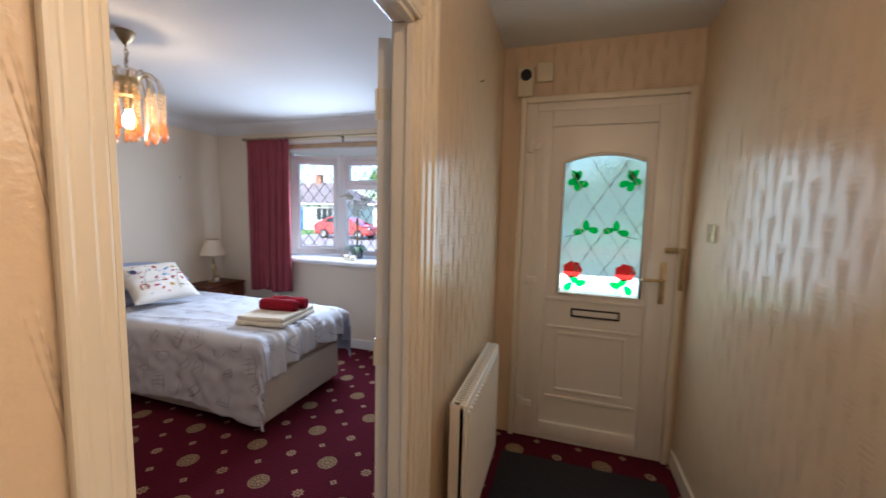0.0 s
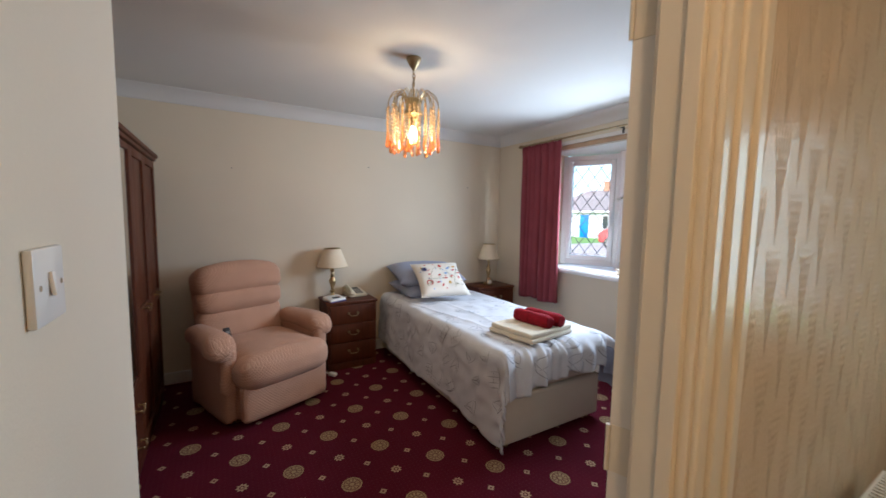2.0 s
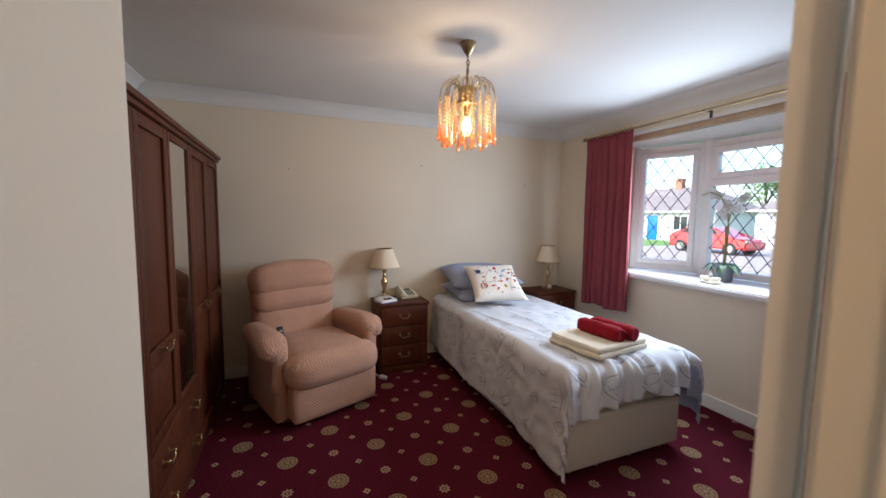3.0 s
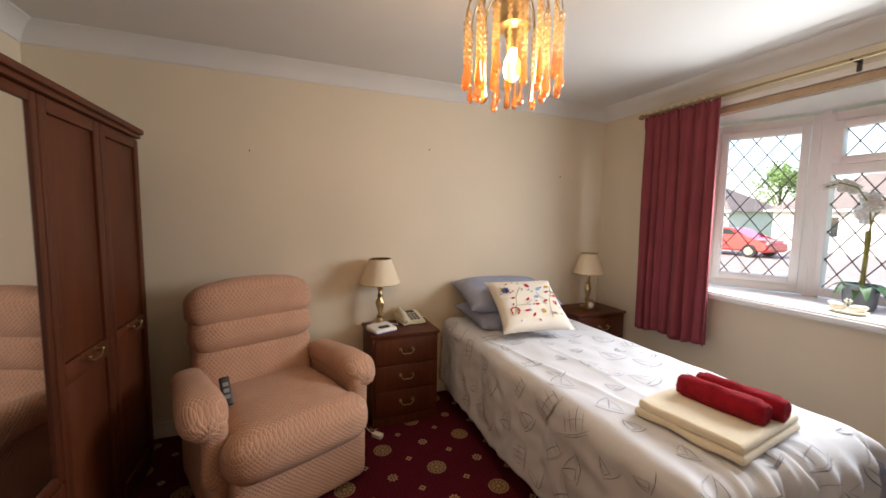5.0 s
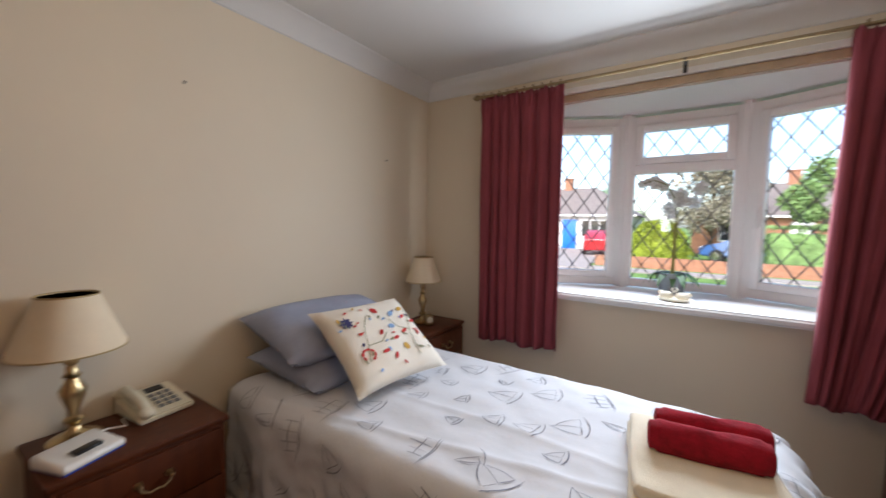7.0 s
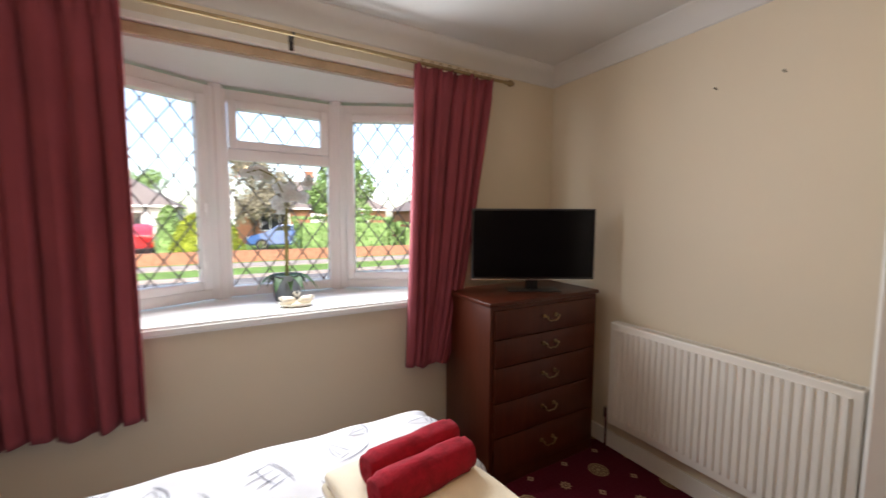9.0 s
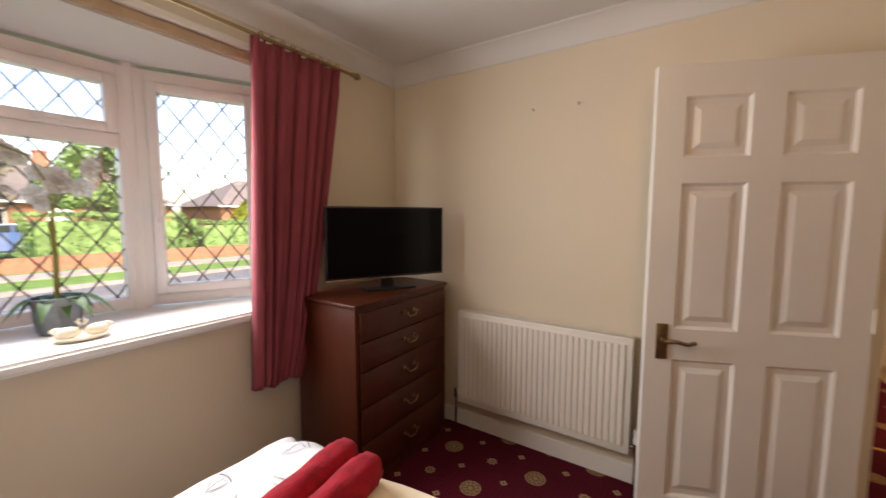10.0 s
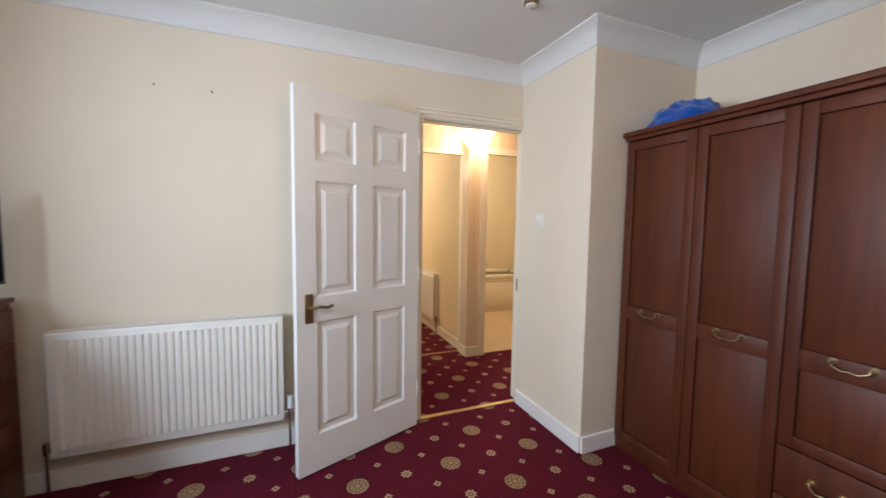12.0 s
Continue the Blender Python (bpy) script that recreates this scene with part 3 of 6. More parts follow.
CX0, CX1, BAYY = -2.53, -1.875, 3.88
win = thing("window_1", pose(0, 0, 0), "white plastic bay window with diamond leaded panes", "window", kind="structure")
window_light(win, (CX0, BAYY), (CX1, BAYY), SILL + 0.01, BAYC - 0.02, transom=1.745)
LEFT_END, RIGHT_END = (-3.06, 3.62), (-1.345, 3.62)
wl = (Vector((CX0, BAYY)) - Vector(LEFT_END)).length
window_light(win, LEFT_END, (CX0 - 0.01, BAYY - 0.005), SILL + 0.01, BAYC - 0.02, handle_at=wl - 0.09)
window_light(win, (CX1 + 0.01, BAYY - 0.005), RIGHT_END, SILL + 0.01, BAYC - 0.02, handle_at=0.08)
bm = bmesh.new()
for x in (CX0, CX1):
    cyl(bm, (x, BAYY, SILL), (x, BAYY, BAYC), 0.042, n=8)
part("mullion_posts", bm, M_UPVC, win)


def bay_sheet(z0, z1, front, grow=0.0):
    bm = bmesh.new()
    pts = [(BX0, front), (BX1, front), (RIGHT_END[0] + 0.005, 3.64 + grow), (CX1 + 0.02, BAYY + 0.05 + grow), (CX0 - 0.02, BAYY + 0.05 + grow), (LEFT_END[0] - 0.005, 3.64 + grow)]
    a = [bm.verts.new((x, y, z0)) for x, y in pts]
    b = [bm.verts.new((x, y, z1)) for x, y in pts]
    bm.faces.new(a)
    bm.faces.new(b)
    for i in range(len(pts)):
        bm.faces.new((a[i], a[(i + 1) % len(pts)], b[(i + 1) % len(pts)], b[i]))
    return bm


bm = bay_sheet(SILL - 0.045, SILL, 3.335)
bmesh.ops.bevel(bm, geom=[e for e in bm.edges if all(abs(v.co.y - 3.335) < 0.01 for v in e.verts)], offset=0.012, segments=3, affect="EDGES")
structure("window_sill", bm, M_UPVC, "white plastic bay window sill", 40)
structure("ceiling_bay", bay_sheet(BAYC, BAYC + 0.25, YW + 0.004, 0.1), M_CEIL, "white ceiling of the bay")
structure("wall_bay_base", bay_sheet(-0.3, SILL - 0.05, YW + 0.284, 0.06), M_WALL, "wall below the bay window")
structure("trim_pelmet_batten", boxes((-3.16, -1.24, YW - 0.022, YW, 2.125, 2.165, 0.003)), mat("pale_wood_batten", (0.45, 0.32, 0.2), rough=0.5, var=0.15, scale=12), "pale wooden batten above the bay")
structure("trim_curtain_track", boxes((-3.16, -1.24, YW - 0.04, YW, 2.168, 2.20, 0.004)), M_WHITE, "white painted curtain rail board")

# curtain pole
pole = thing("curtain_pole", pose(0, 3.285, 2.215), "slim brass curtain pole with shaped finials", "curtain pole")
bm = bmesh.new()
tube(bm, [(-3.36, 0, 0), (-1.0, 0, 0)], 0.009, 12)
part("rod", bm, M_DULLBRASS, pole)
for x, s in ((-3.36, -1), (-1.0, 1)):
    bm = bmesh.new()
    lathe(bm, [(0.008, 0), (0.014, 0.004), (0.009, 0.012), (0.018, 0.03), (0.020, 0.042), (0.012, 0.06), (0.003, 0.072), (0.0, 0.073)], 14)
    part("finial", bm, M_DULLBRASS, pole, m=pose(x, 0, 0, 0, 90 * s, 0))
for x in (-3.25, -2.2, -1.12):
    bm = boxes((x - 0.006, x + 0.006, -0.01, 0.075, -0.006, 0.006, 0.002), (x - 0.01, x + 0.01, 0.07, 0.078, -0.045, 0.03, 0.002))
    part("bracket", bm, M_BLACK if x == -2.2 else M_DULLBRASS, pole)


def curtain(top, bottom, z0, z1, y, folds, seed, label):
    """A pleated hanging cloth; top and bottom are its x ranges."""
    rnd = random.Random(seed)
    ph = [rnd.uniform(0, 6.28) for _ in range(4)]
    th = thing("curtain", pose(0, y, 0), label, "curtain", "curtains of the bay window")

    def f(u, v):
        z = z0 + (z1 - z0) * v
        w = v ** 0.8
        x = (bottom[0] + (bottom[1] - bottom[0]) * u) * (1 - w) + (top[0] + (top[1] - top[0]) * u) * w
        a = 2 * math.pi * folds * u + 2.2 * math.sin(3.1 * u + ph[0]) + 1.3 * math.sin(9 * u + ph[1]) + 0.8 * noise.noise(Vector((u * 6, v * 2.2, ph[2])))
        amp = (0.034 - 0.016 * v) * (0.65 + 0.55 * abs(noise.noise(Vector((u * 7, v * 0.8, ph[3])))) * 1.6)
        yy = amp * math.sin(a) + 0.008 * math.sin(2.3 * a + ph[3]) * (1 - v)
        if v > 0.955:
            yy = yy * 0.5 + 0.009 * math.sin(2 * math.pi * folds * 3.0 * u)
        zz = z + 0.010 * math.sin(2 * math.pi * folds * 1.5 * u) * max(0.0, (v - 0.95) / 0.05) + (0.012 * math.sin(4 * u * 3 + ph[1]) * (1 - v) ** 6)
        return (x + 0.012 * math.cos(a), yy, zz)

    bm = bmesh.new()
    grid(bm, f, int(folds * 22), 46)
    o = part("cloth", bm, M_CURTAIN, th, smooth=80)
    md = o.modifiers.new("thick", "SOLIDIFY")
    md.thickness = 0.004
    n = int(folds * 1.3)
    for i in range(n):
        x = top[0] + (top[1] - top[0]) * (i + 0.5) / n
        bm = bmesh.new()
        bmesh.ops.create_cone(bm, cap_ends=False, segments=14, radius1=0.016, radius2=0.016, depth=0.006, matrix=Matrix.Translation((x, -0.012, z1 + 0.012)) @ Matrix.Rotation(radians(90), 4, "Y"))
        part("curtain_ring", bm, M_DULLBRASS, th)
    return th


curtain((-3.37, -2.80), (-3.35, -2.79), 0.565, 2.205, 3.285, 8, 3, "faded raspberry pleated curtain drawn to the side of the bay window")
curtain((-1.59, -1.09), (-1.645, -1.40), 0.565, 2.205, 3.285, 7, 8, "faded raspberry pleated curtain partly behind a chest of drawers")


# ---- handles ----
def bail_handle(parent, at, w, axis, material=None):
    """A swan-neck drop handle on a front; axis: the way the front faces."""
    material = material or M_BRASS
    h = w / 2
    pts = [(-h, 0.02, 0.0), (-h * 0.85, 0.026, -0.014), (-h * 0.4, 0.028, -0.024), (0, 0.028, -0.020), (h * 0.4, 0.028, -0.024), (h * 0.85, 0.026, -0.014), (h, 0.02, 0.0)]
    bm = bmesh.new()
    tube(bm, pts, 0.0035, 8)
    for s in (-h, h):
        cyl(bm, (s, 0, 0), (s, 0.022, 0), 0.005, n=10)
        cyl(bm, (s, 0, 0), (s, 0.003, 0), 0.012, n=14)
        ball(bm, (s, 0.024, 0), 0.007, u=10, v=6)
    rz = math.degrees(math.atan2(axis[1], axis[0])) - 90
    return part("handle", bm, material, parent, m=pose(*at, 0, 0, rz))


# ---- wardrobe ----
def wardrobe():
    x0, x1, y0, y1, h = -3.63, -1.195, YB + 0.005, -0.055, 1.85
    th = thing("wardrobe", pose(0, 0, 0), "six-door mahogany veneer wardrobe with a mirror and brass handles", "wardrobe")
    part("body", boxes((x0, x1, y0, y1, 0.0, h - 0.05, 0.003)), M_DARKMAHOG, th)
    bm = boxes((x0 - 0.006, x1 + 0.006, y0, y1 + 0.035, h - 0.05, h - 0.028, 0.005), (x0 - 0.016, x1 + 0.016, y0, y1 + 0.048, h - 0.028, h, 0.008))
    part("top_moulding", bm, M_MAHOG, th)
    part("plinth", boxes((x0 + 0.004, x1 - 0.004, y1, y1 + 0.015, 0.0, 0.07, 0.003)), M_DARKMAHOG, th)
    edges = (x1, -1.595, -1.985, -2.385, -2.785, -3.205, x0)
    for i in range(6):
        a, b = edges[i + 1] + 0.002, edges[i] - 0.002
        low = 0.48 if i in (2, 3) else 0.075
        f0, f1 = y1 + 0.001, y1 + 0.022
        z1, split = h - 0.055, 0.83
        st = 0.05
        bm = bmesh.new()
        if i == 3:
            ring_frame(bm, a, b, low, z1, 0.035, f0, f1, 0.004)
            door = part("door", bm, M_MAHOG, th, "mahogany door with a full-length mirror")
            part("mirror", boxes((a + 0.035, b - 0.035, f0, f0 + 0.012, low + 0.035, z1 - 0.035)), M_MIRROR, door, "narrow full-length mirror", smooth=None)
        else:
            box(bm, a, b, f0, f0 + 0.004, low, z1)
            door = part("door", bm, M_MAHOG, th)
            for xa, xb in ((a, a + st), (b - st, b)):
                part("stile", boxes((xa, xb, f0 + 0.004, f1, low, z1, 0.004)), M_MAHOG, door)
            for za, zb in ((low, low + st), (split - 0.035, split + 0.045), (z1 - st, z1)):
                part("rail", boxes((a + st, b - st, f0 + 0.004, f1, za, zb, 0.004)), M_MAHOG, door)
            for za, zb in ((low + st, split - 0.035), (split + 0.045, z1 - st)):
                part("panel", boxes((a + st + 0.001, b - st - 0.001, f0 + 0.004, f0 + 0.010, za + 0.001, zb - 0.001, 0.003)), M_MAHOG, door)
            bail_handle(door, ((a + b) / 2, f1, 0.862), 0.105, (0, 1), M_DULLBRASS)
    a, b = edges[4] + 0.002, edges[2] - 0.002
    for za, zb in ((0.075, 0.272), (0.277, 0.474)):
        dr = part("drawer", boxes((a, b, y1 + 0.001, y1 + 0.022, za, zb, 0.006)), M_MAHOG, th)
        for x in (a + 0.16, b - 0.16):
            bail_handle(dr, (x, y1 + 0.022, (za + zb) / 2 + 0.01), 0.085, (0, 1))


wardrobe()

bm = bmesh.new()
rnd = random.Random(5)


def fluff(u, v):
    a, b = 2 * math.pi * u, math.pi / 2 * v
    d = Vector((math.cos(a) * math.cos(b), math.sin(a) * math.cos(b), math.sin(b)))
    k = 1 + 0.18 * noise.noise(d * 3.1) + 0.08 * noise.noise(d * 11)
    return (0.21 * d.x * k, 0.15 * d.y * k, 0.17 * d.z * k)


grid(bm, fluff, 48, 20, closed_u=True)
bmesh.ops.remove_doubles(bm, verts=bm.verts, dist=0.002)
solid("fleece_blanket", bm, M_BLUEFLUFF, "bright blue fluffy fleece bundled on the wardrobe top", "blanket", 80, pose(-1.34, -0.28, 1.846))


# ---- bedroom door ----
def six_panel_door():
    hinge, free = Vector((-0.547, 1.012, 0)), Vector((-0.838, 1.737, 0))
    w, h, t = (free - hinge).length, 1.975, 0.038
    ang = math.degrees(math.atan2(free.y - hinge.y, free.x - hinge.x))
    th = thing("door_2", pose(hinge.x, hinge.y, 0.012, 0, 0, ang), "white six-panel bedroom door standing open", "door", kind="structure")
    bm = bmesh.new()
    cols = ((0.105, w / 2 - 0.055), (w / 2 + 0.055, w - 0.105))
    rows = ((0.20, 0.80), (0.93, 1.52), (1.62, 1.855))
    xs = [0, cols[0][0], cols[0][1], cols[1][0], cols[1][1], w]
    for i in (0, 2, 4):
        box(bm, xs[i], xs[i + 1], -t / 2, t / 2, 0, h)
    zs = [0, rows[0][0], rows[0][1], rows[1][0], rows[1][1], rows[2][0], rows[2][1], h]
    for c in cols:
        for i in (0, 2, 4, 6):
            box(bm, c[0], c[1], -t / 2, t / 2, zs[i], zs[i + 1])
    part("leaf", bm, M_WHITE, th, smooth=None)
    for c in cols:
        for r in rows:
            bm = bmesh.new()
            box(bm, c[0], c[1], -0.008, 0.008, r[0], r[1])
            for s in (-1, 1):
                x0, x1, z0, z1 = c[0], c[1], r[0], r[1]
                lev = [(0.0, t / 2 - 0.001), (0.012, t / 2 - 0.012), (0.03, t / 2 - 0.012), (0.055, t / 2 - 0.003)]
                prev = None
                for ins, d in lev:
                    q = [bm.verts.new((x, s * d, z)) for x, z in ((x0 + ins, z0 + ins), (x1 - ins, z0 + ins), (x1 - ins, z1 - ins), (x0 + ins, z1 - ins))]
                    if prev:
                        for k in range(4):
                            bm.faces.new((prev[k], prev[(k + 1) % 4], q[(k + 1) % 4], q[k]))
                    prev = q
                bm.faces.new(prev)
            part("panel", bm, M_WHITE, th, smooth=None)
    for s in (-1, 1):
        bm = bmesh.new()
        box(bm, w - 0.085, w - 0.04, s * t / 2, s * (t / 2 + 0.006), 0.80, 0.95, 0.003)
        cyl(bm, (w - 0.062, s * t / 2, 0.885), (w - 0.062, s * (t / 2 + 0.045), 0.885), 0.009)
        tube(bm, [(w - 0.062, s * (t / 2 + 0.045), 0.885), (w - 0.10, s * (t / 2 + 0.05), 0.89), (w - 0.14, s * (t / 2 + 0.05), 0.88), (w - 0.172, s * (t / 2 + 0.047), 0.888)], 0.008, 10)
        part("door_handle", bm, M_DULLBRASS, th)
    for z in (0.25, 1.0, 1.78):
        bm = boxes((-0.002, 0.001, -0.018, 0.016, z - 0.045, z + 0.045))
        cyl(bm, (-0.001, 0.0215, z - 0.045), (-0.001, 0.0215, z + 0.045), 0.0045, n=10)
        part("hinge", bm, M_GLOSS, th)


six_panel_door()
bm = boxes((XR + 0.02, XR + 0.045, DY0 - 0.001, DY0 + 0.003, 0.83, 0.92, 0.001))
structure("trim_latch_plate", bm, M_DULLBRASS, "brass latch plate on the door lining")


# ---- radiators ----
def radiator(name, m, length, height, ribs, label, depth=0.05):
    """Panel radiator; local x along it, y out of the wall, z from its lower edge."""
    th = thing(name, m, label, "radiator")
    bm = bmesh.new()
    box(bm, 0, length, 0.03, 0.03 + depth * 0.6, 0, height, 0.008, 3)
    part("panel", bm, M_RAD, th)
    pitch = (length - 0.05) / ribs
    for i in range(ribs):
        x = 0.025 + pitch * i
        bm = bmesh.new()
        yf = 0.03 + depth * 0.6
        a = pitch * 0.14
        prof = [(x + a, yf), (x + a * 2, yf + 0.009), (x + pitch - a * 2, yf + 0.009), (x + pitch - a, yf)]
        lo = [bm.verts.new((px, py, 0.035)) for px, py in prof]
        lo2 = [bm.verts.new((px, py if py < yf + 0.001 else yf + 0.009, 0.045)) for px, py in prof]
        hi = [bm.verts.new((px, py, height - 0.035)) for px, py in prof]
        for k in range(3):
            bm.faces.new((lo2[k], lo2[k + 1], hi[k + 1], hi[k]))
        bm.faces.new(hi)
        bm.faces.new((lo2[3], lo2[2], lo2[1], lo2[0]))
        for v in lo:
            bm.verts.remove(v)
        part("rib", bm, M_RAD, th, smooth=None)
    bm = bmesh.new()
    for i in range(int(length / 0.018)):
        x = 0.02 + i * 0.018
        if x < length - 0.02:
            box(bm, x, x + 0.007, 0.004, 0.03 + depth * 0.5, height, height + 0.003)
    box(bm, 0.004, length - 0.004, 0.0, 0.008, height - 0.02, height + 0.004, 0.002)
    box(bm, 0.0, 0.004, 0.0, 0.03 + depth * 0.6, 0.02, height + 0.003)
    box(bm, length - 0.004, length, 0.0, 0.03 + depth * 0.6, 0.02, height + 0.003)
    part("top_grille", bm, M_RAD, th, smooth=None)
    for x in (-0.03, length + 0.03):
        bm = bmesh.new()
        cyl(bm, (x, 0.03, -m.translation.z + 0.001), (x, 0.03, 0.04), 0.0075, n=12)
        cyl(bm, (x, 0.03, 0.015), (x, 0.03, 0.075), 0.015, n=14)
        cyl(bm, (x, 0.03, 0.035), (x + (0.035 if x < 0 else -0.035), 0.03, 0.035), 0.01, n=12)
        part("valve", bm, M_CHROME, th, "chrome pipe and valve")
    return th


radiator("radiator", pose(XR - 0.04, 1.80, 0.20, 0, 0, 90), 1.0, 0.60, 30, "white ribbed panel radiator on the bedroom wall")
bm = bmesh.new()
cyl(bm, (0, 0, 0), (0, 0, 0.07), 0.02, 0.017)
solid("radiator_thermostat", bm, M_WHITEPLASTIC, "white thermostatic valve head beside the radiator", "valve", m=pose(XR - 0.07, 1.765, 0.26))
radiator("radiator", pose(HX + 0.04, 1.94, 0.15, 0, 0, -90), 0.72, 0.61, 20, "white panel radiator on the hall wall")
radiator("radiator", pose(1.30, 0.135, 0.14), 0.85, 0.57, 24, "white panel radiator seen in the room across the hall")

# ---- chest and bedside cabinets ----
def drawer_unit(name, x0, x1, y0, y1, h, rows, face, label, handles, material):
    """A cabinet of drawers; face: the way its front looks, (1, 0) or (0, -1)."""
    th = thing(name, pose((x0 + x1) / 2, (y0 + y1) / 2, 0), label, "chest" if handles > 1 or len(rows) > 3 else "bedside cabinet")
    lx, ly = (x1 - x0) / 2, (y1 - y0) / 2
    part("carcass", boxes((-lx, lx, -ly, ly, 0.0, h - 0.022, 0.003)), material, th)
    over = 0.012
    part("top", boxes((-lx - over * (face[0] == 0), lx + over, -ly - over, ly + over * (face[0] != 0), h - 0.022, h, 0.006)), material, th)
    part("plinth", boxes((-lx + 0.01, lx + (0.006 if face[0] else -0.01), -ly - (0 if face[0] else 0.006), ly - 0.01, 0, 0.06, 0.003)), material, th)
    for za, zb in rows:
        if face[0]:
            d = boxes((lx, lx + 0.018, -ly + 0.022, ly - 0.022, za, zb, 0.002))
            pts = [(lx + 0.018, 0.0, (za + zb) / 2 + 0.012)]
        else:
            d = boxes((-lx + 0.022, lx - 0.022, -ly - 0.018, -ly, za, zb, 0.002))
            pts = [(0.0, -ly - 0.018, (za + zb) / 2 + 0.012)]
        dr = part("drawer", d, material, th)
        for p in pts:
            bail_handle(dr, p, 0.085, face, M_DULLBRASS)
    return th


chest = drawer_unit("chest_of_drawers", -1.375, -0.60, 2.895, 3.33, 0.978, [(0.07, 0.27), (0.276, 0.455), (0.461, 0.64), (0.646, 0.785), (0.791, 0.935)], (0, -1), "tall dark mahogany chest of five drawers with brass handles", 2, M_DARKMAHOG)
NS1 = drawer_unit("bedside_cabinet", -3.87, -3.535, 1.185, 1.645, 0.635, [(0.075, 0.25), (0.256, 0.425), (0.431, 0.60)], (1, 0), "mahogany three-drawer bedside cabinet with brass handles, holding a lamp and telephone", 1, M_MAHOG)
NS2 = drawer_unit("bedside_cabinet", -3.87, -3.52, 2.86, 3.35, 0.635, [(0.075, 0.25), (0.256, 0.425), (0.431, 0.60)], (1, 0), "mahogany bedside cabinet in the corner beyond the bed", 1, M_MAHOG)


# ---- table lamps ----
def table_lamp(m, label):
    th = thing("table_lamp", m, label, "lamp", "bedside lamps")
    bm = bmesh.new()
    lathe(bm, [(0.055, 0), (0.056, 0.008), (0.045, 0.016), (0.028, 0.022), (0.015, 0.035), (0.012, 0.05), (0.020, 0.062), (0.022, 0.07), (0.012, 0.08), (0.013, 0.10), (0.026, 0.15), (0.028, 0.17), (0.016, 0.195), (0.013, 0.205), (0.02, 0.213), (0.013, 0.222), (0.011, 0.25), (0.016, 0.256), (0.016, 0.29)], 24)
    part("stem", bm, M_BRASS, th, "turned brass stem")
    bm = bmesh.new()
    lathe(bm, [(0.118, 0.30), (0.062, 0.475), (0.060, 0.475), (0.116, 0.30)], 40)
    shade = part("shade", bm, M_SHADE, th, "cream tapered fabric shade")
    for r, z in ((0.1185, 0.30), (0.063, 0.474)):
        bm2 = bmesh.new()
        lathe(bm2, [(r, 0), (r + 0.001, 0.005), (r - 0.002, 0.005), (r - 0.002, 0)], 40)
        part("trim_ring", bm2, M_TRIM, shade, m=pose(0, 0, z))
    bm = bmesh.new()
    ball(bm, (0, 0, 0.355), 0.028, sz=1.3)
    part("bulb", bm, M_WHITEPLASTIC, th)
    bm = bmesh.new()
    for a in range(3):
        an = a * 2.094
        tube(bm, [(0.015, 0, 0.29), (0.06 * math.cos(an), 0.06 * math.sin(an), 0.46)], 0.0015, 6)
    part("shade_carrier", bm, M_BRASS, th)
    return th


table_lamp(pose(-3.765, 1.288, 0.636) @ Matrix.Diagonal((1.22, 1.22, 1, 1)), "brass table lamp with a cream shade, unlit")
table_lamp(pose(-3.73, 3.135, 0.636) @ Matrix.Diagonal((1.1, 1.1, 1, 1)), "brass table lamp with a cream shade in the room corner")

# alarm unit, telephone, clock
th = thing("alarm_unit", pose(-3.635, 1.268, 0.636, 0, 0, 20), "white community alarm base unit with a small display", "alarm")
bm = bmesh.new()
box(bm, -0.06, 0.075, -0.085, 0.085, 0.0, 0.028, 0.012, 3)
for v in bm.verts:
    if v.co.z > 0.015:
        v.co.z += (0.05 - v.co.x) * 0.12
part("body", bm, M_WHITEPLASTIC, th)
part("display", boxes((0.02, 0.05, -0.035, 0.035, 0.0295, 0.0385, 0.001)), M_BLACK, th, "small dark display")
part("base", boxes((-0.05, 0.072, -0.08, 0.08, -0.0005, 0.006)), mat("blue_plastic", (0.02, 0.06, 0.35), rough=0.4), th, "blue lower edge")
bm = bmesh.new()
tube(bm, [(-0.05, 0.06, 0.02), (-0.06, 0.12, 0.012), (-0.03, 0.16, 0.006), (-0.09, 0.19, 0.006)], 0.003, 6)
part("cable", bm, M_WHITEPLASTIC, th)

th = thing("telephone", pose(-3.79, 1.51, 0.636, 0, 0, 6), "ivory push-button desk telephone with its handset resting", "telephone")
bm = bmesh.new()
prism(bm, [(-0.09, 0.0), (0.10, 0.0), (0.10, 0.02), (-0.07, 0.062), (-0.09, 0.06)], -0.085, 0.095)
bmesh.ops.bevel(bm, geom=list(bm.edges), offset=0.006, segments=2, affect="EDGES")
part("body", bm, M_PLASTIC, th)
slope = math.degrees(math.atan2(0.042, 0.17))
for i in range(4):
    for j in range(3):
        part("key", boxes((-0.008, 0.008, -0.009, 0.009, 0, 0.006, 0.002)), M_GREYKEY, th, m=pose(0.062 - i * 0.025, -0.0 + j * 0.026, 0.0295 + i * 0.0062, 0, slope, 0))
part("display", boxes((-0.015, 0.015, -0.03, 0.03, 0, 0.003)), M_BLACK, th, m=pose(-0.05, 0.025, 0.058, 0, slope, 0))
bm = bmesh.new()
tube(bm, [(-0.095, -0.06, 0.06), (-0.06, -0.06, 0.085), (0.06, -0.06, 0.06), (0.10, -0.06, 0.028)], 0.018, 10)
ball(bm, (-0.08, -0.06, 0.065), 0.027, sz=0.8)
ball(bm, (0.085, -0.06, 0.035), 0.027, sz=0.8)
part("handset", bm, M_PLASTIC, th)

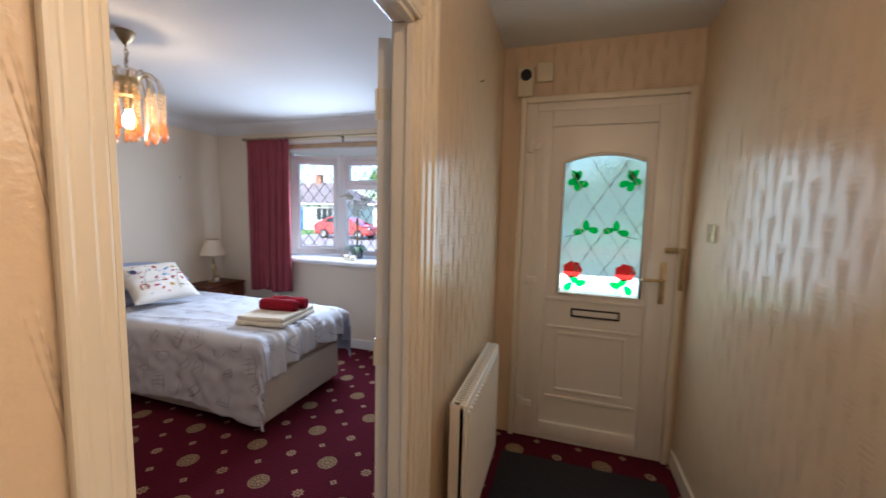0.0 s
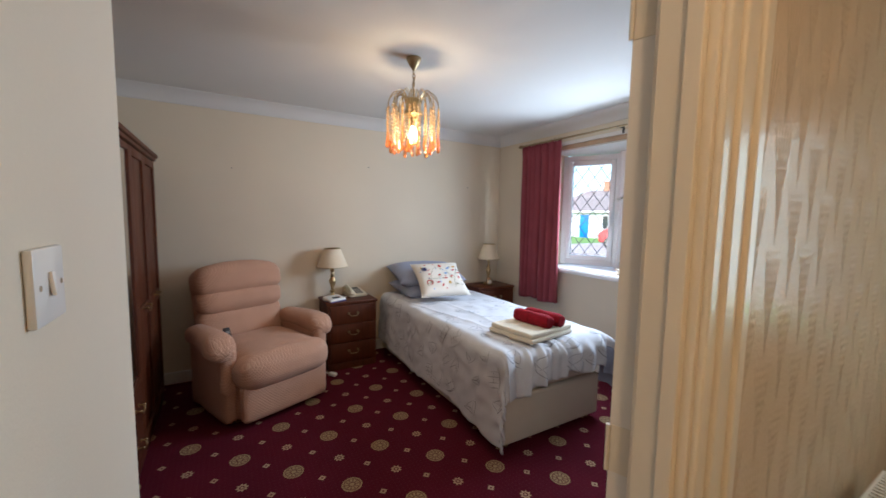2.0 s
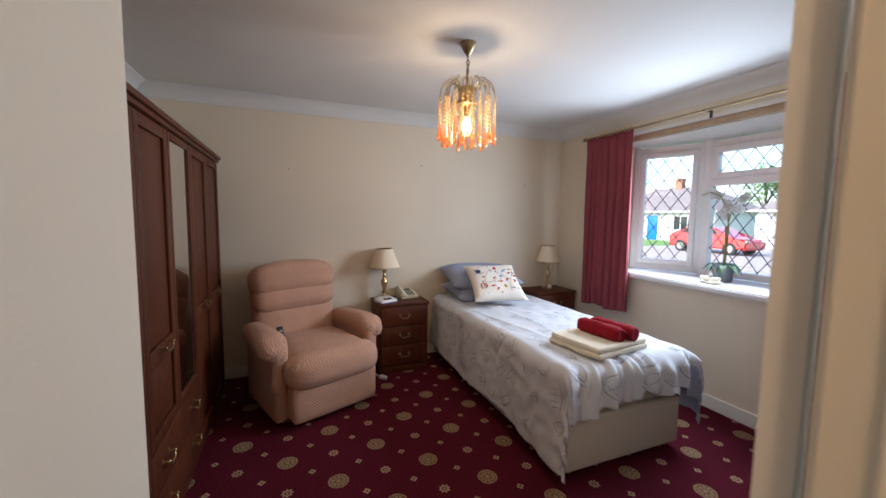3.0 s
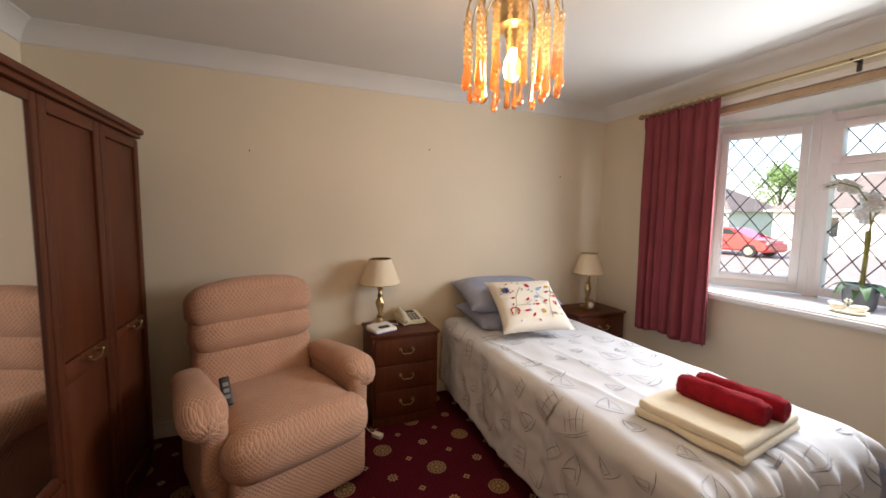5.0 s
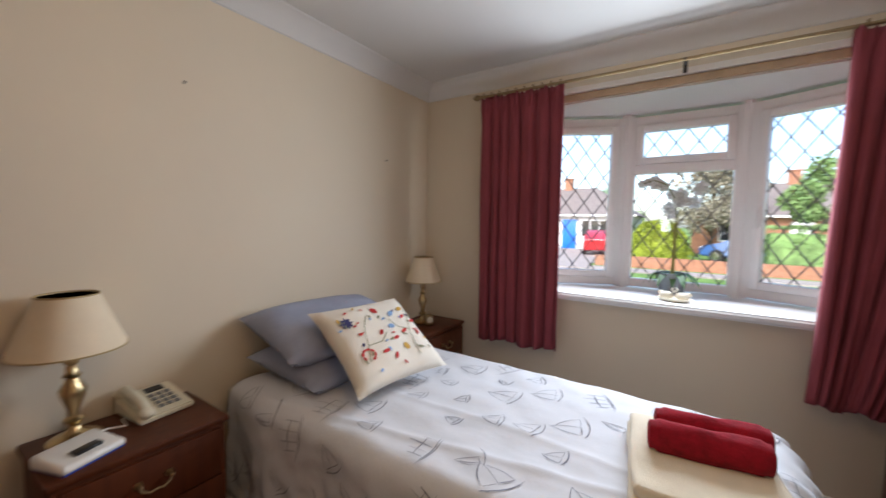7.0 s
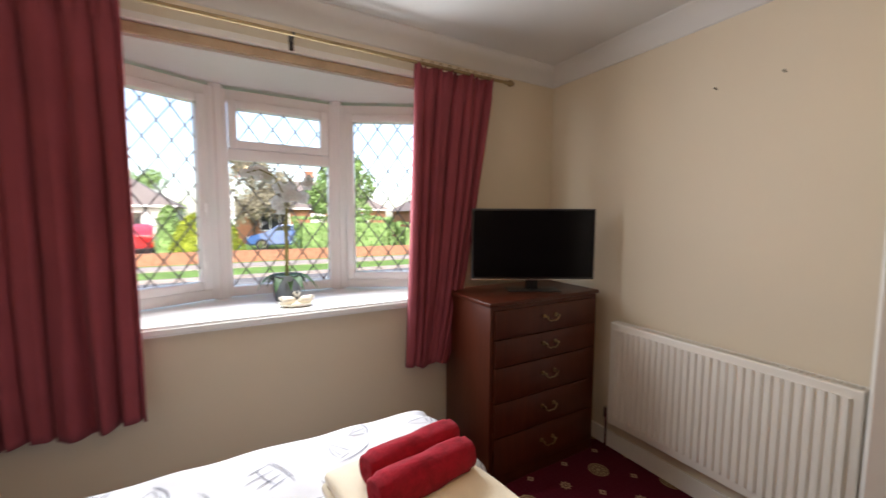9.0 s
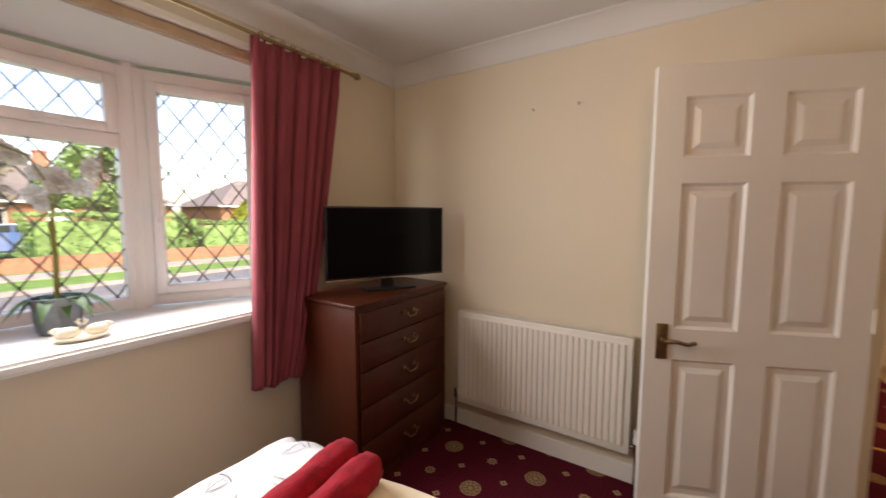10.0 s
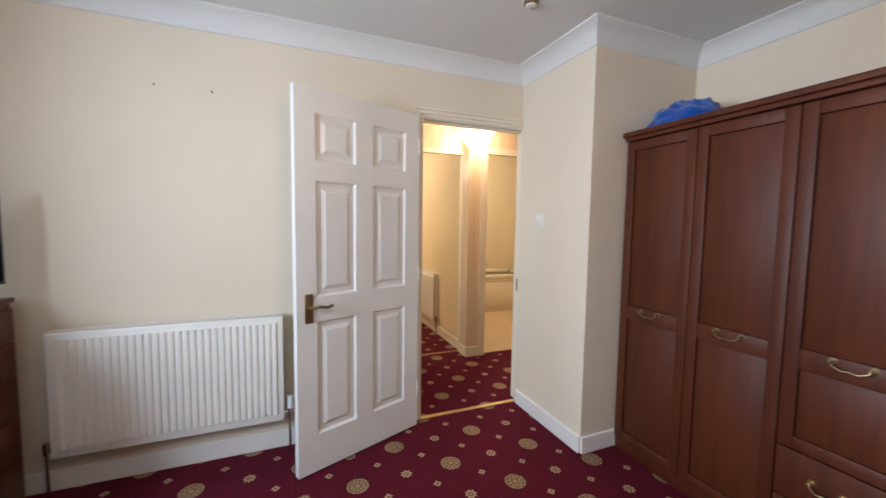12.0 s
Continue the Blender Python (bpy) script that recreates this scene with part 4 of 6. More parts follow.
th = thing("alarm_clock", pose(-3.655, 3.10, 0.636, 0, 0, -25), "small brass carriage clock on the bedside cabinet", "clock")
part("case", boxes((-0.025, 0.025, -0.03, 0.03, 0.0, 0.075, 0.004)), M_DULLBRASS, th)
bm = bmesh.new()
cyl(bm, (0.024, 0, 0.04), (0.029, 0, 0.04), 0.022, n=24)
part("dial", bm, M_CHINA, th, "round pale dial")
bm = bmesh.new()
tube(bm, [(0, -0.02, 0.075), (0, -0.012, 0.092), (0, 0.012, 0.092), (0, 0.02, 0.075)], 0.003, 6)
part("carry_handle", bm, M_BRASS, th)


bm = boxes((-0.035, 0.035, -0.02, 0.02, 0.0, 0.028, 0.006))
tube(bm, [(-0.03, 0, 0.014), (-0.08, 0.02, 0.006), (-0.14, 0.05, 0.005)], 0.004, 6)
solid("plug_adaptor", bm, M_WHITEPLASTIC, "white plug adaptor lying on the carpet by the cabinet", "plug", m=pose(-3.43, 1.20, 0.001, 0, 0, 40))


# ---- television ----
th = thing("television", pose(-0.955, 3.06, 0.979, 0, 0, -29), "flat black television switched off, on the chest of drawers", "television")
bm = boxes((-0.355, 0.355, -0.012, 0.02, 0.062, 0.472, 0.005), (-0.2, 0.2, 0.02, 0.05, 0.11, 0.39, 0.012))
part("casing", bm, M_BLACK, th)
part("screen", boxes((-0.345, 0.345, -0.0145, -0.012, 0.079, 0.462)), M_SCREEN, th, "glossy black screen", smooth=None)
part("lower_trim", boxes((-0.355, 0.355, -0.016, -0.004, 0.060, 0.067, 0.001)), M_CHROME, th, "thin silver lower edge")
bm = boxes((-0.035, 0.035, 0.0, 0.03, 0.008, 0.10, 0.004))
part("neck", bm, M_BLACK, th)
bm = boxes((-0.15, 0.15, -0.07, 0.075, 0.0, 0.009, 0.004))
part("stand", bm, M_BLACK, th)


# ---- bed ----
BED_X0, BED_X1, BED_Y0, BED_Y1, BED_TOP = -3.86, -1.828, 1.83, 2.705, 0.615
th = thing("divan_bed", pose(0, 0, 0), "single divan bed with cream upholstered base and mattress", "bed")
part("base", boxes((BED_X0, BED_X1, BED_Y0, BED_Y1, 0.035, 0.335, 0.018, 3)), M_DIVAN, th, "cream fabric divan base")
part("mattress", boxes((BED_X0, BED_X1 + 0.0, BED_Y0 + 0.005, BED_Y1 - 0.005, 0.337, 0.56, 0.05, 4)), M_DIVAN, th)
part("headboard", boxes((BED_X0 - 0.035, BED_X0, BED_Y0, BED_Y1, 0.1, 0.58, 0.015)), M_DIVAN, th)
for x in (BED_X0 + 0.12, BED_X1 - 0.06):
    for y in (BED_Y0 + 0.06, BED_Y1 - 0.06):
        bm = bmesh.new()
        cyl(bm, (x, y, 0.0), (x, y, 0.036), 0.022, 0.026)
        part("foot", bm, M_DULLBRASS, th)


def fold_over(s, flat, r):
    """How far a cloth goes across and down, s metres out from the bed's middle line."""
    if s <= flat:
        return s, 0.0
    a = (s - flat) / r
    if a < math.pi / 2:
        return flat + r * math.sin(a), r * (1 - math.cos(a))
    return flat + r, r + (s - flat - r * math.pi / 2)


DUV_HEAD, DUV_Y = -3.80, (BED_Y0 + BED_Y1) / 2


def duvet_point(s, t):
    """The duvet at s metres across from the middle (left is negative) and t metres from its head edge."""
    half = (BED_Y1 - BED_Y0) / 2 - 0.035
    sy, dy = fold_over(abs(s), half + (0.05 if s > 0 else 0.0), 0.075)
    flat_t = BED_X1 - DUV_HEAD - 0.05
    tx, dx = fold_over(t, flat_t, 0.085)
    z = BED_TOP + 0.012 - math.sqrt(dy * dy + dx * dx) if dy * dx > 0 else BED_TOP + 0.012 - dy - dx
    hang = min(1.0, (dy + dx) / 0.12)
    # gathers run over the foot edge and fan out towards the near corner
    fan = s * 30 + 2.4 * math.sin(7 * s + 1) + 3.0 * noise.noise(Vector((s * 4, t * 1.5, 5.0)))
    near_foot = max(0.0, min(1.0, (t - flat_t + 0.22) / 0.30))
    pucker = near_foot ** 1.5 * (0.012 * math.sin(fan) + 0.007 * math.sin(2.3 * fan + 1.0)) * (1.0 if dy < 0.02 else 0.4)
    drape = 0.020 * noise.noise(Vector((t * 5.5, s * 1.6, 7.0))) * min(1, dy / 0.2)
    bulge = drape + pucker * min(1, dx / 0.06) * 1.4 + 0.010 * math.sin(9.0 * t + 2.2 * s + 0.6) * min(1, dy / 0.15) + (0.03 * noise.noise(Vector((s * 7, 2.0, t))) + 0.010 * math.sin(47 * s + 3 * math.sin(6 * s))) * min(1, dx / 0.08)
    flare = 0.07 * dy if s < 0 else 0.05 * dy
    top = (0.010 * noise.noise(Vector((s * 3.1, t * 2.3, 0.4))) + 0.006 * noise.noise(Vector((s * 9, t * 8, 3.0)))) * (1 - hang)
    top += 0.005 * math.exp(-((s + 0.10 + 0.02 * math.sin(4 * t)) / 0.018) ** 2) * (1 - hang)
    top += pucker * (1 - min(1, dx / 0.06)) + 0.006 * abs(noise.noise(Vector((s * 5 + t * 2.5, t * 5 - s * 3, 1.7)))) * (1 - hang)
    seam = 0.55 * (s + 0.43) - (t - 0.35) * 0.10
    top += 0.007 * math.exp(-(seam / 0.010) ** 2) * (0.2 < t < 1.9)
    out_y = sy + flare + bulge * (dy > 0)
    out_x = tx + 0.10 * dx + bulge * (dx > 0) * (1 if dx > dy else 0.3)
    wr = 0.009 * noise.noise(Vector((s * 13, t * 13, 9.0))) * hang
    return Vector((DUV_HEAD + out_x + wr, DUV_Y + math.copysign(out_y, s) + wr, z + top + wr))


S_L, S_R, T_END = -0.925, 0.75, 2.23


def duvet_uv(u, v):
    s = S_L + (S_R - S_L) * u
    # the foot edge hangs lower at the near corner
    end = T_END - 0.03 + 0.07 * math.exp(-((u - 0.33) / 0.10) ** 2) - 0.04 * u + 0.016 * math.sin(31 * u + 2 * math.sin(9 * u))
    return duvet_point(s + (0.018 * math.sin(11 * v + 1) - 0.05 * v) * max(0.0, 1 - 6 * u), v * end)


th = thing("duvet", pose(0, 0, 0), "white duvet printed with sketched grey boats, spread over the bed", "duvet")
bm = bmesh.new()
grid(bm, duvet_uv, 150, 170)
cover = part("cover", bm, M_SHEET, th, smooth=80)
md = cover.modifiers.new("thick", "SOLIDIFY")
md.thickness, md.offset = 0.014, -1
bm = bmesh.new()
grid(bm, lambda u, v: duvet_point(0.44 + 0.34 * u, 1.90 + 0.30 * v) + Vector((0.006, -0.012 - 0.012 * v, -0.035 - 0.07 * u)), 30, 16)
part("underside", bm, M_UNDER, th, "blue-grey underside showing at the foot corner", smooth=80)


def motif_strokes(rnd):
    """A sketched sailing boat: hull, mast, sails and water, as open strokes."""
    def arc(a, b, bend, n=7):
        a, b = Vector(a), Vector(b)
        nrm = Vector((-(b - a).y, (b - a).x)) * bend
        return [a.lerp(b, i / (n - 1)) + nrm * math.sin(math.pi * i / (n - 1)) for i in range(n)]
    lean = rnd.uniform(0.05, 0.3)
    top = (0.1 + lean, 1.25)
    hull = [arc((-0.75, 0.08), (0.75, 0.02), -0.13), arc((-0.62, -0.02), (0.62, -0.05), -0.10), arc((0.75, 0.02), (0.5, -0.12), -0.1)]
    main = [arc((0.08, 0.06), top, 0.03), arc(top, (0.62, 0.16), 0.10), arc((0.12, 0.16), (0.6, 0.14), -0.04)]
    jib = [arc((0.1 + lean * 0.9, 1.1), (-0.5, 0.2), -0.08), arc((-0.5, 0.2), (0.04, 0.18), -0.05)]
    k = rnd.random()
    if k < 0.55:
        return hull + main + jib
    if k < 0.8:
        return hull[:2] + main + [arc((0.2 + lean, 1.0), (0.45, 0.2), 0.06)]
    masts = [arc((x, 0.0), (x + 0.06, h), 0.02) for x, h in ((-0.5, 0.7), (-0.15, 1.0), (0.2, 0.8), (0.5, 0.6))]
    return masts + [arc((-0.8, 0.02), (0.9, -0.02), -0.06), arc((-0.7, -0.1), (0.7, -0.12), -0.05), arc((-0.5, 0.4), (0.55, 0.35), 0.05)]


rnd = random.Random(21)
placed = []
tries = 0
while len(placed) < 85 and tries < 4000:
    tries += 1
    s, t = rnd.uniform(-0.88, 0.45), rnd.uniform(0.10, 2.16)
    if any((s - a) ** 2 + (t - b) ** 2 < 0.135 ** 2 for a, b in placed):
        continue
    placed.append((s, t))
    bm = bmesh.new()
    size, rot = rnd.uniform(0.045, 0.105), 3.14 + rnd.choice((0.0, 0.0, 0.45, -0.4, 0.9)) + rnd.uniform(-0.2, 0.2)
    for stroke in motif_strokes(rnd):
        path = []
        for q in stroke:
            qs = s + size * (q.x * math.cos(rot) - q.y * math.sin(rot))
            qt = t + size * (q.x * math.sin(rot) + q.y * math.cos(rot))
            path.append((max(S_L + 0.02, min(S_R, qs)), max(0.02, min(T_END - 0.06, qt))))
        wid = rnd.uniform(0.0005, 0.0015)
        prev = None
        for i, (a, b) in enumerate(path):
            w = wid * (0.35 + math.sin(math.pi * (i + 0.5) / len(path)))
            c = duvet_point(a, b)
            e1, e2 = duvet_point(a + 0.004, b) - c, duvet_point(a, b + 0.004) - c
            nrm = e2.cross(e1).normalized()
            if nrm.z < -0.2:
                nrm = -nrm
            a2, b2 = path[min(i + 1, len(path) - 1)]
            a1, b1 = path[max(i - 1, 0)]
            d = duvet_point(a2, b2) - duvet_point(a1, b1)
            side = nrm.cross(d).normalized() * w if d.length > 1e-6 else Vector((w, 0, 0))
            pair = (bm.verts.new(c + side + nrm * 0.0025), bm.verts.new(c - side + nrm * 0.0025))
            if prev:
                bm.faces.new((prev[0], prev[1], pair[1], pair[0]))
            prev = pair
    part("printed_boat", bm, M_PRINT, th, "sketchy grey boat print", smooth=None)


def pillow_mesh(w, d, h, nx=26, ny=22, seed=0, ears=0.06):
    bm = bmesh.new()
    rows = {}
    for sgn in (1, -1):
        def f(u, v):
            x, y = 2 * u - 1, 2 * v - 1
            e = max(0.0, (1 - x ** 4) * (1 - y ** 4)) ** 0.55
            pull = 1 - ears * (1 - x * x) * y * y
            pull2 = 1 - ears * (1 - y * y) * x * x
            wr = 0.012 * noise.noise(Vector((x * 2.2 + seed, y * 2.2, sgn * 2.0))) * e
            return Vector((x * w / 2 * pull2, y * d / 2 * pull, sgn * h / 2 * e + wr))
        grid(bm, f, nx, ny)
    bmesh.ops.remove_doubles(bm, verts=bm.verts, dist=0.0015)
    return bm


solid("pillow", pillow_mesh(0.46, 0.72, 0.15, seed=3), M_UNDER, "blue-grey pillow lying flat at the bed's head", "pillow", 80, pose(-3.60, 2.25, 0.695, 0, 8, 4), "pillows on the bed")
solid("pillow", pillow_mesh(0.46, 0.74, 0.17, seed=7), M_UNDER, "blue-grey pillow stacked on another against the wall", "pillow", 80, pose(-3.63, 2.235, 0.835, 0, 15, -3), "pillows on the bed")

# embroidered cushion
cush = thing("cushion", pose(-3.275, 2.20, 0.825, 0, 35, -8), "square ivory cushion embroidered with bright flowers", "cushion")
part("cover", pillow_mesh(0.46, 0.50, 0.12, seed=11, ears=0.09), M_CUSHION, cush, smooth=80)


def cushion_top(x, y):
    a, b = x / 0.23, y / 0.25
    e = max(0.0, (1 - a ** 4) * (1 - b ** 4)) ** 0.55
    return 0.060 * e + 0.012 * noise.noise(Vector((a * 2.2 + 11, b * 2.2, 2.0))) * e + 0.0035


def blob(bm, x, y, rx, ry, ang, petals=0):
    pts = []
    n = 20
    for i in range(n):
        a = 2 * math.pi * i / n
        k = 1 + (0.3 * math.cos(petals * a) if petals else 0)
        px, py = rx * k * math.cos(a), ry * k * math.sin(a)
        qx, qy = x + px * math.cos(ang) - py * math.sin(ang), y + px * math.sin(ang) + py * math.cos(ang)
        pts.append(bm.verts.new((qx, qy, cushion_top(qx, qy))))
    c = bm.verts.new((x, y, cushion_top(x, y) + 0.001))
    for i in range(n):
        bm.faces.new((c, pts[i], pts[(i + 1) % n]))


def thread(bm, pts, w=0.0018):
    for (xa, ya), (xb, yb) in zip(pts, pts[1:]):
        d = Vector((xb - xa, yb - ya)).normalized()
        nx, ny = -d.y * w, d.x * w
        q = [bm.verts.new((x, y, cushion_top(x, y) + 0.0005)) for x, y in ((xa + nx, ya + ny), (xb + nx, yb + ny), (xb - nx, yb - ny), (xa - nx, ya - ny))]
        bm.faces.new(q)


RED, NAVY, SKY, GOLD, SAGE = [mat(n, c, rough=0.8, var=0.1) for n, c in (("red_thread", (0.5, 0.03, 0.03)), ("navy_thread", (0.03, 0.03, 0.12)), ("sky_thread", (0.25, 0.4, 0.65)), ("gold_thread", (0.6, 0.35, 0.06)), ("sage_thread", (0.27, 0.27, 0.17)))]
rnd = random.Random(4)
THREADS = {"red": RED, "navy": NAVY, "sky": SKY, "gold": GOLD, "sage": SAGE}


def stitched(colour, fn, *args):
    bm = bmesh.new()
    fn(bm, *args)
    part("embroidery", bm, THREADS[colour], cush, smooth=None)


stitched("navy", blob, -0.09, -0.15, 0.026, 0.026, 0, 8)
stitched("red", blob, -0.13, 0.02, 0.02, 0.016, 0.3)
stitched("sky", blob, -0.09, 0.09, 0.012, 0.022, 0.7)
stitched("sky", blob, -0.02, 0.05, 0.013, 0.017, 0)
stitched("gold", blob, 0.10, 0.06, 0.018, 0.014, 0.2)
stitched("gold", blob, -0.11, 0.16, 0.012, 0.02, 0.4)
for x, y, a in ((0.02, 0.10, 0.4), (0.04, 0.17, 1.2), (-0.03, 0.19, 0.2), (0.0, -0.02, 0.8), (0.10, -0.06, 0.1), (0.13, -0.02, 0.9), (0.05, 0.03, 0.3), (-0.06, 0.14, 0.5)):
    stitched("red", blob, x, y, 0.008, 0.019, a)
for i in range(7):
    a = 0.6 + i * 0.75
    stitched("red", blob, 0.09 + 0.026 * math.cos(a), -0.14 + 0.026 * math.sin(a), 0.006, 0.010, a)
for i in range(10):
    stitched("sage", blob, rnd.uniform(-0.15, 0.15), rnd.uniform(-0.2, 0.2), 0.005, 0.013, rnd.uniform(0, 3))
for i in range(26):
    stitched(rnd.choice(("red", "sky", "gold", "navy", "sage", "red")), blob, rnd.uniform(-0.16, 0.17), rnd.uniform(-0.2, 0.2), 0.005, rnd.uniform(0.007, 0.013), rnd.uniform(0, 3))
stitched("sage", thread, [(0.16, 0.10), (0.09, 0.11), (0.02, 0.13), (-0.05, 0.17), (-0.12, 0.19)])
stitched("sage", thread, [(0.12, -0.15), (0.05, -0.12), (-0.02, -0.10), (-0.07, -0.07), (-0.11, -0.04)])
stitched("sage", thread, [(0.02, 0.13), (-0.01, 0.08), (-0.06, 0.06)])
stitched("sage", thread, [(0.05, -0.12), (0.05, -0.05), (0.01, 0.0)])

# towels on the bed
def folded_towel(m):
    th = thing("bath_towel", m, "cream towelling bath towel folded in layers on the bed", "towel")
    for i, (w, d, z0, z1) in enumerate(((0.38, 0.45, 0.0, 0.034), (0.365, 0.44, 0.031, 0.066))):
        bm = bmesh.new()
        box(bm, -w / 2, w / 2, -d / 2, d / 2, z0, z1, 0.0145, 4)
        bmesh.ops.subdivide_edges(bm, edges=[e for e in bm.edges if e.calc_length() > 0.1], cuts=12, use_grid_fill=True)
        for v in bm.verts:
            v.co += Vector((0.006, 0.006, 0.005)) * noise.noise(v.co * 9 + Vector((i * 3, 0, 0)))
        part("fold", bm, M_TOWEL, th, smooth=80)
    return th


folded_towel(pose(-2.065, 2.245, 0.632, 0, 0, 8))


def rolled_towel(m, label):
    bm = bmesh.new()

    def f(u, v):
        a = 2 * math.pi * u
        x = (v - 0.5) * 0.29
        r = 0.05 * (1 + 0.05 * math.sin(3 * a + 2)) * (1 if 0.04 < v < 0.96 else 0.86) + 0.005 * noise.noise(Vector((x * 16, math.cos(a) * 2, math.sin(a) * 2)))
        return Vector((x, r * math.cos(a), max(-0.040, r * math.sin(a) * 0.92)))
    vs = grid(bm, f, 36, 26, closed_u=True)
    for j, sgn in ((0, -1), (25, 1)):
        ring = [vs[i][j] for i in range(36)]
        last = ring
        for k in range(1, 5):
            nxt = []
            for i, v in enumerate(ring):
                c = v.co.copy()
                q = Vector((c.x + sgn * (0.004 if k % 2 else -0.002), c.y * (1 - k / 4.6), c.z * (1 - k / 4.6)))
                nxt.append(bm.verts.new(q))
            for i in range(36):
                bm.faces.new((last[i], last[(i + 1) % 36], nxt[(i + 1) % 36], nxt[i]))
            last = nxt
        bm.faces.new(last)
    return solid("hand_towel", bm, M_REDTOWEL, label, "towel", 80, m, "rolled towels")


rolled_towel(pose(-2.055, 2.255, 0.735, 0, 0, 8), "crimson towel rolled up on the folded cream towel")
rolled_towel(pose(-2.045, 2.352, 0.735, 0, 0, 9), "crimson rolled towel beside its twin")


# ---- recliner ----
def puff(bm, x0, x1, y0, y1, z0, z1, r, bulge=0.02, nu=44, nv=26):
    """A stuffed block with well-rounded edges and slightly swollen faces."""
    c = Vector(((x0 + x1) / 2, (y0 + y1) / 2, (z0 + z1) / 2))
    h = Vector((abs(x1 - x0) / 2, abs(y1 - y0) / 2, abs(z1 - z0) / 2))
    made = []

    def f(u, v):
        a, b = 2 * math.pi * u, math.pi * (v - 0.5)
        d = Vector((math.cos(a) * math.cos(b), math.sin(a) * math.cos(b), math.sin(b)))
        d = d / max(abs(d.x), abs(d.y), abs(d.z))
        p = Vector((d.x * h.x, d.y * h.y, d.z * h.z))
        core = Vector(tuple(max(-(h[k] - min(r, h[k])), min(h[k] - min(r, h[k]), p[k])) for k in range(3)))
        out = p - core
        if out.length > 1e-9:
            p = core + out.normalized() * min(r, max(out.length, r) if out.length > r else out.length if out.length > 0.98 * r else r)
        q = Vector(tuple(p[k] / h[k] for k in range(3)))
        m = [max(0.0, 1 - q[k] ** 2) for k in range(3)]
        p += Vector((bulge * q.x * math.sqrt(m[1] * m[2]), bulge * q.y * math.sqrt(m[0] * m[2]), bulge * q.z * math.sqrt(m[0] * m[1])))
        return c + p + Vector((1, 1, 1)) * 0.004 * noise.noise((c + p) * 14)
    for row in grid(bm, f, nu, nv, closed_u=True):
        made += row
    bmesh.ops.remove_doubles(bm, verts=bm.verts, dist=0.0005)
    return [v for v in bm.verts]


def tilt(verts, pivot, deg):
    m = Matrix.Translation(pivot) @ Matrix.Rotation(radians(deg), 4, "Y") @ Matrix.Translation(-Vector(pivot))
    for v in verts:
        if v.is_valid:
            v.co = m @ v.co


chair = thing("recliner_chair", pose(-2.965, 0.758, 0, 0, 0, 22.5) @ Matrix.Diagonal((1, 1.06, 1.0, 1)), "pinkish-tan quilted velour recliner armchair with a three-roll back", "armchair")
bm = bmesh.new()
puff(bm, -0.66, -0.05, -0.30, 0.30, 0.03, 0.36, 0.03, 0.005)
part("base", bm, M_VELOUR, chair, smooth=60)
bm = bmesh.new()
puff(bm, -0.62, 0.045, -0.275, 0.275, 0.28, 0.475, 0.07, 0.03)
part("seat_cushion", bm, M_VELOUR, chair, smooth=60)
bm = bmesh.new()
puff(bm, -0.04, 0.03, -0.297, 0.297, 0.045, 0.30, 0.022, 0.006)
part("footrest", bm, M_VELOUR, chair, smooth=60)
bm = bmesh.new()
puff(bm, -0.13, 0.065, -0.305, 0.305, 0.262, 0.475, 0.085, 0.022)
part("front_roll", bm, M_VELOUR, chair, smooth=60)
for z0, z1, d, w in ((0.40, 0.70, 0.14, 0.29), (0.665, 0.845, 0.18, 0.292), (0.805, 1.035, 0.20, 0.298)):
    bm = bmesh.new()
    vs = puff(bm, -0.70, -0.70 + d, -w, w, z0, z1, 0.065, 0.022)
    if z1 > 1:
        for v in vs:
            if v.is_valid:
                v.co.z -= 0.35 * v.co.y ** 2 * max(0.0, (v.co.z - 0.79) / 0.26)
    tilt(vs, (-0.62, 0, 0.42), -13)
    part("back_cushion", bm, M_VELOUR, chair, smooth=60)
bm = bmesh.new()
vs = puff(bm, -0.73, -0.64, -0.29, 0.29, 0.06, 1.0, 0.04, 0.01)
tilt(vs, (-0.62, 0, 0.42), -13)
for v in bm.verts:
    if v.co.z < 0.42:
        v.co.x = max(v.co.x, -0.70)
part("back_shell", bm, M_VELOUR, chair, smooth=60)
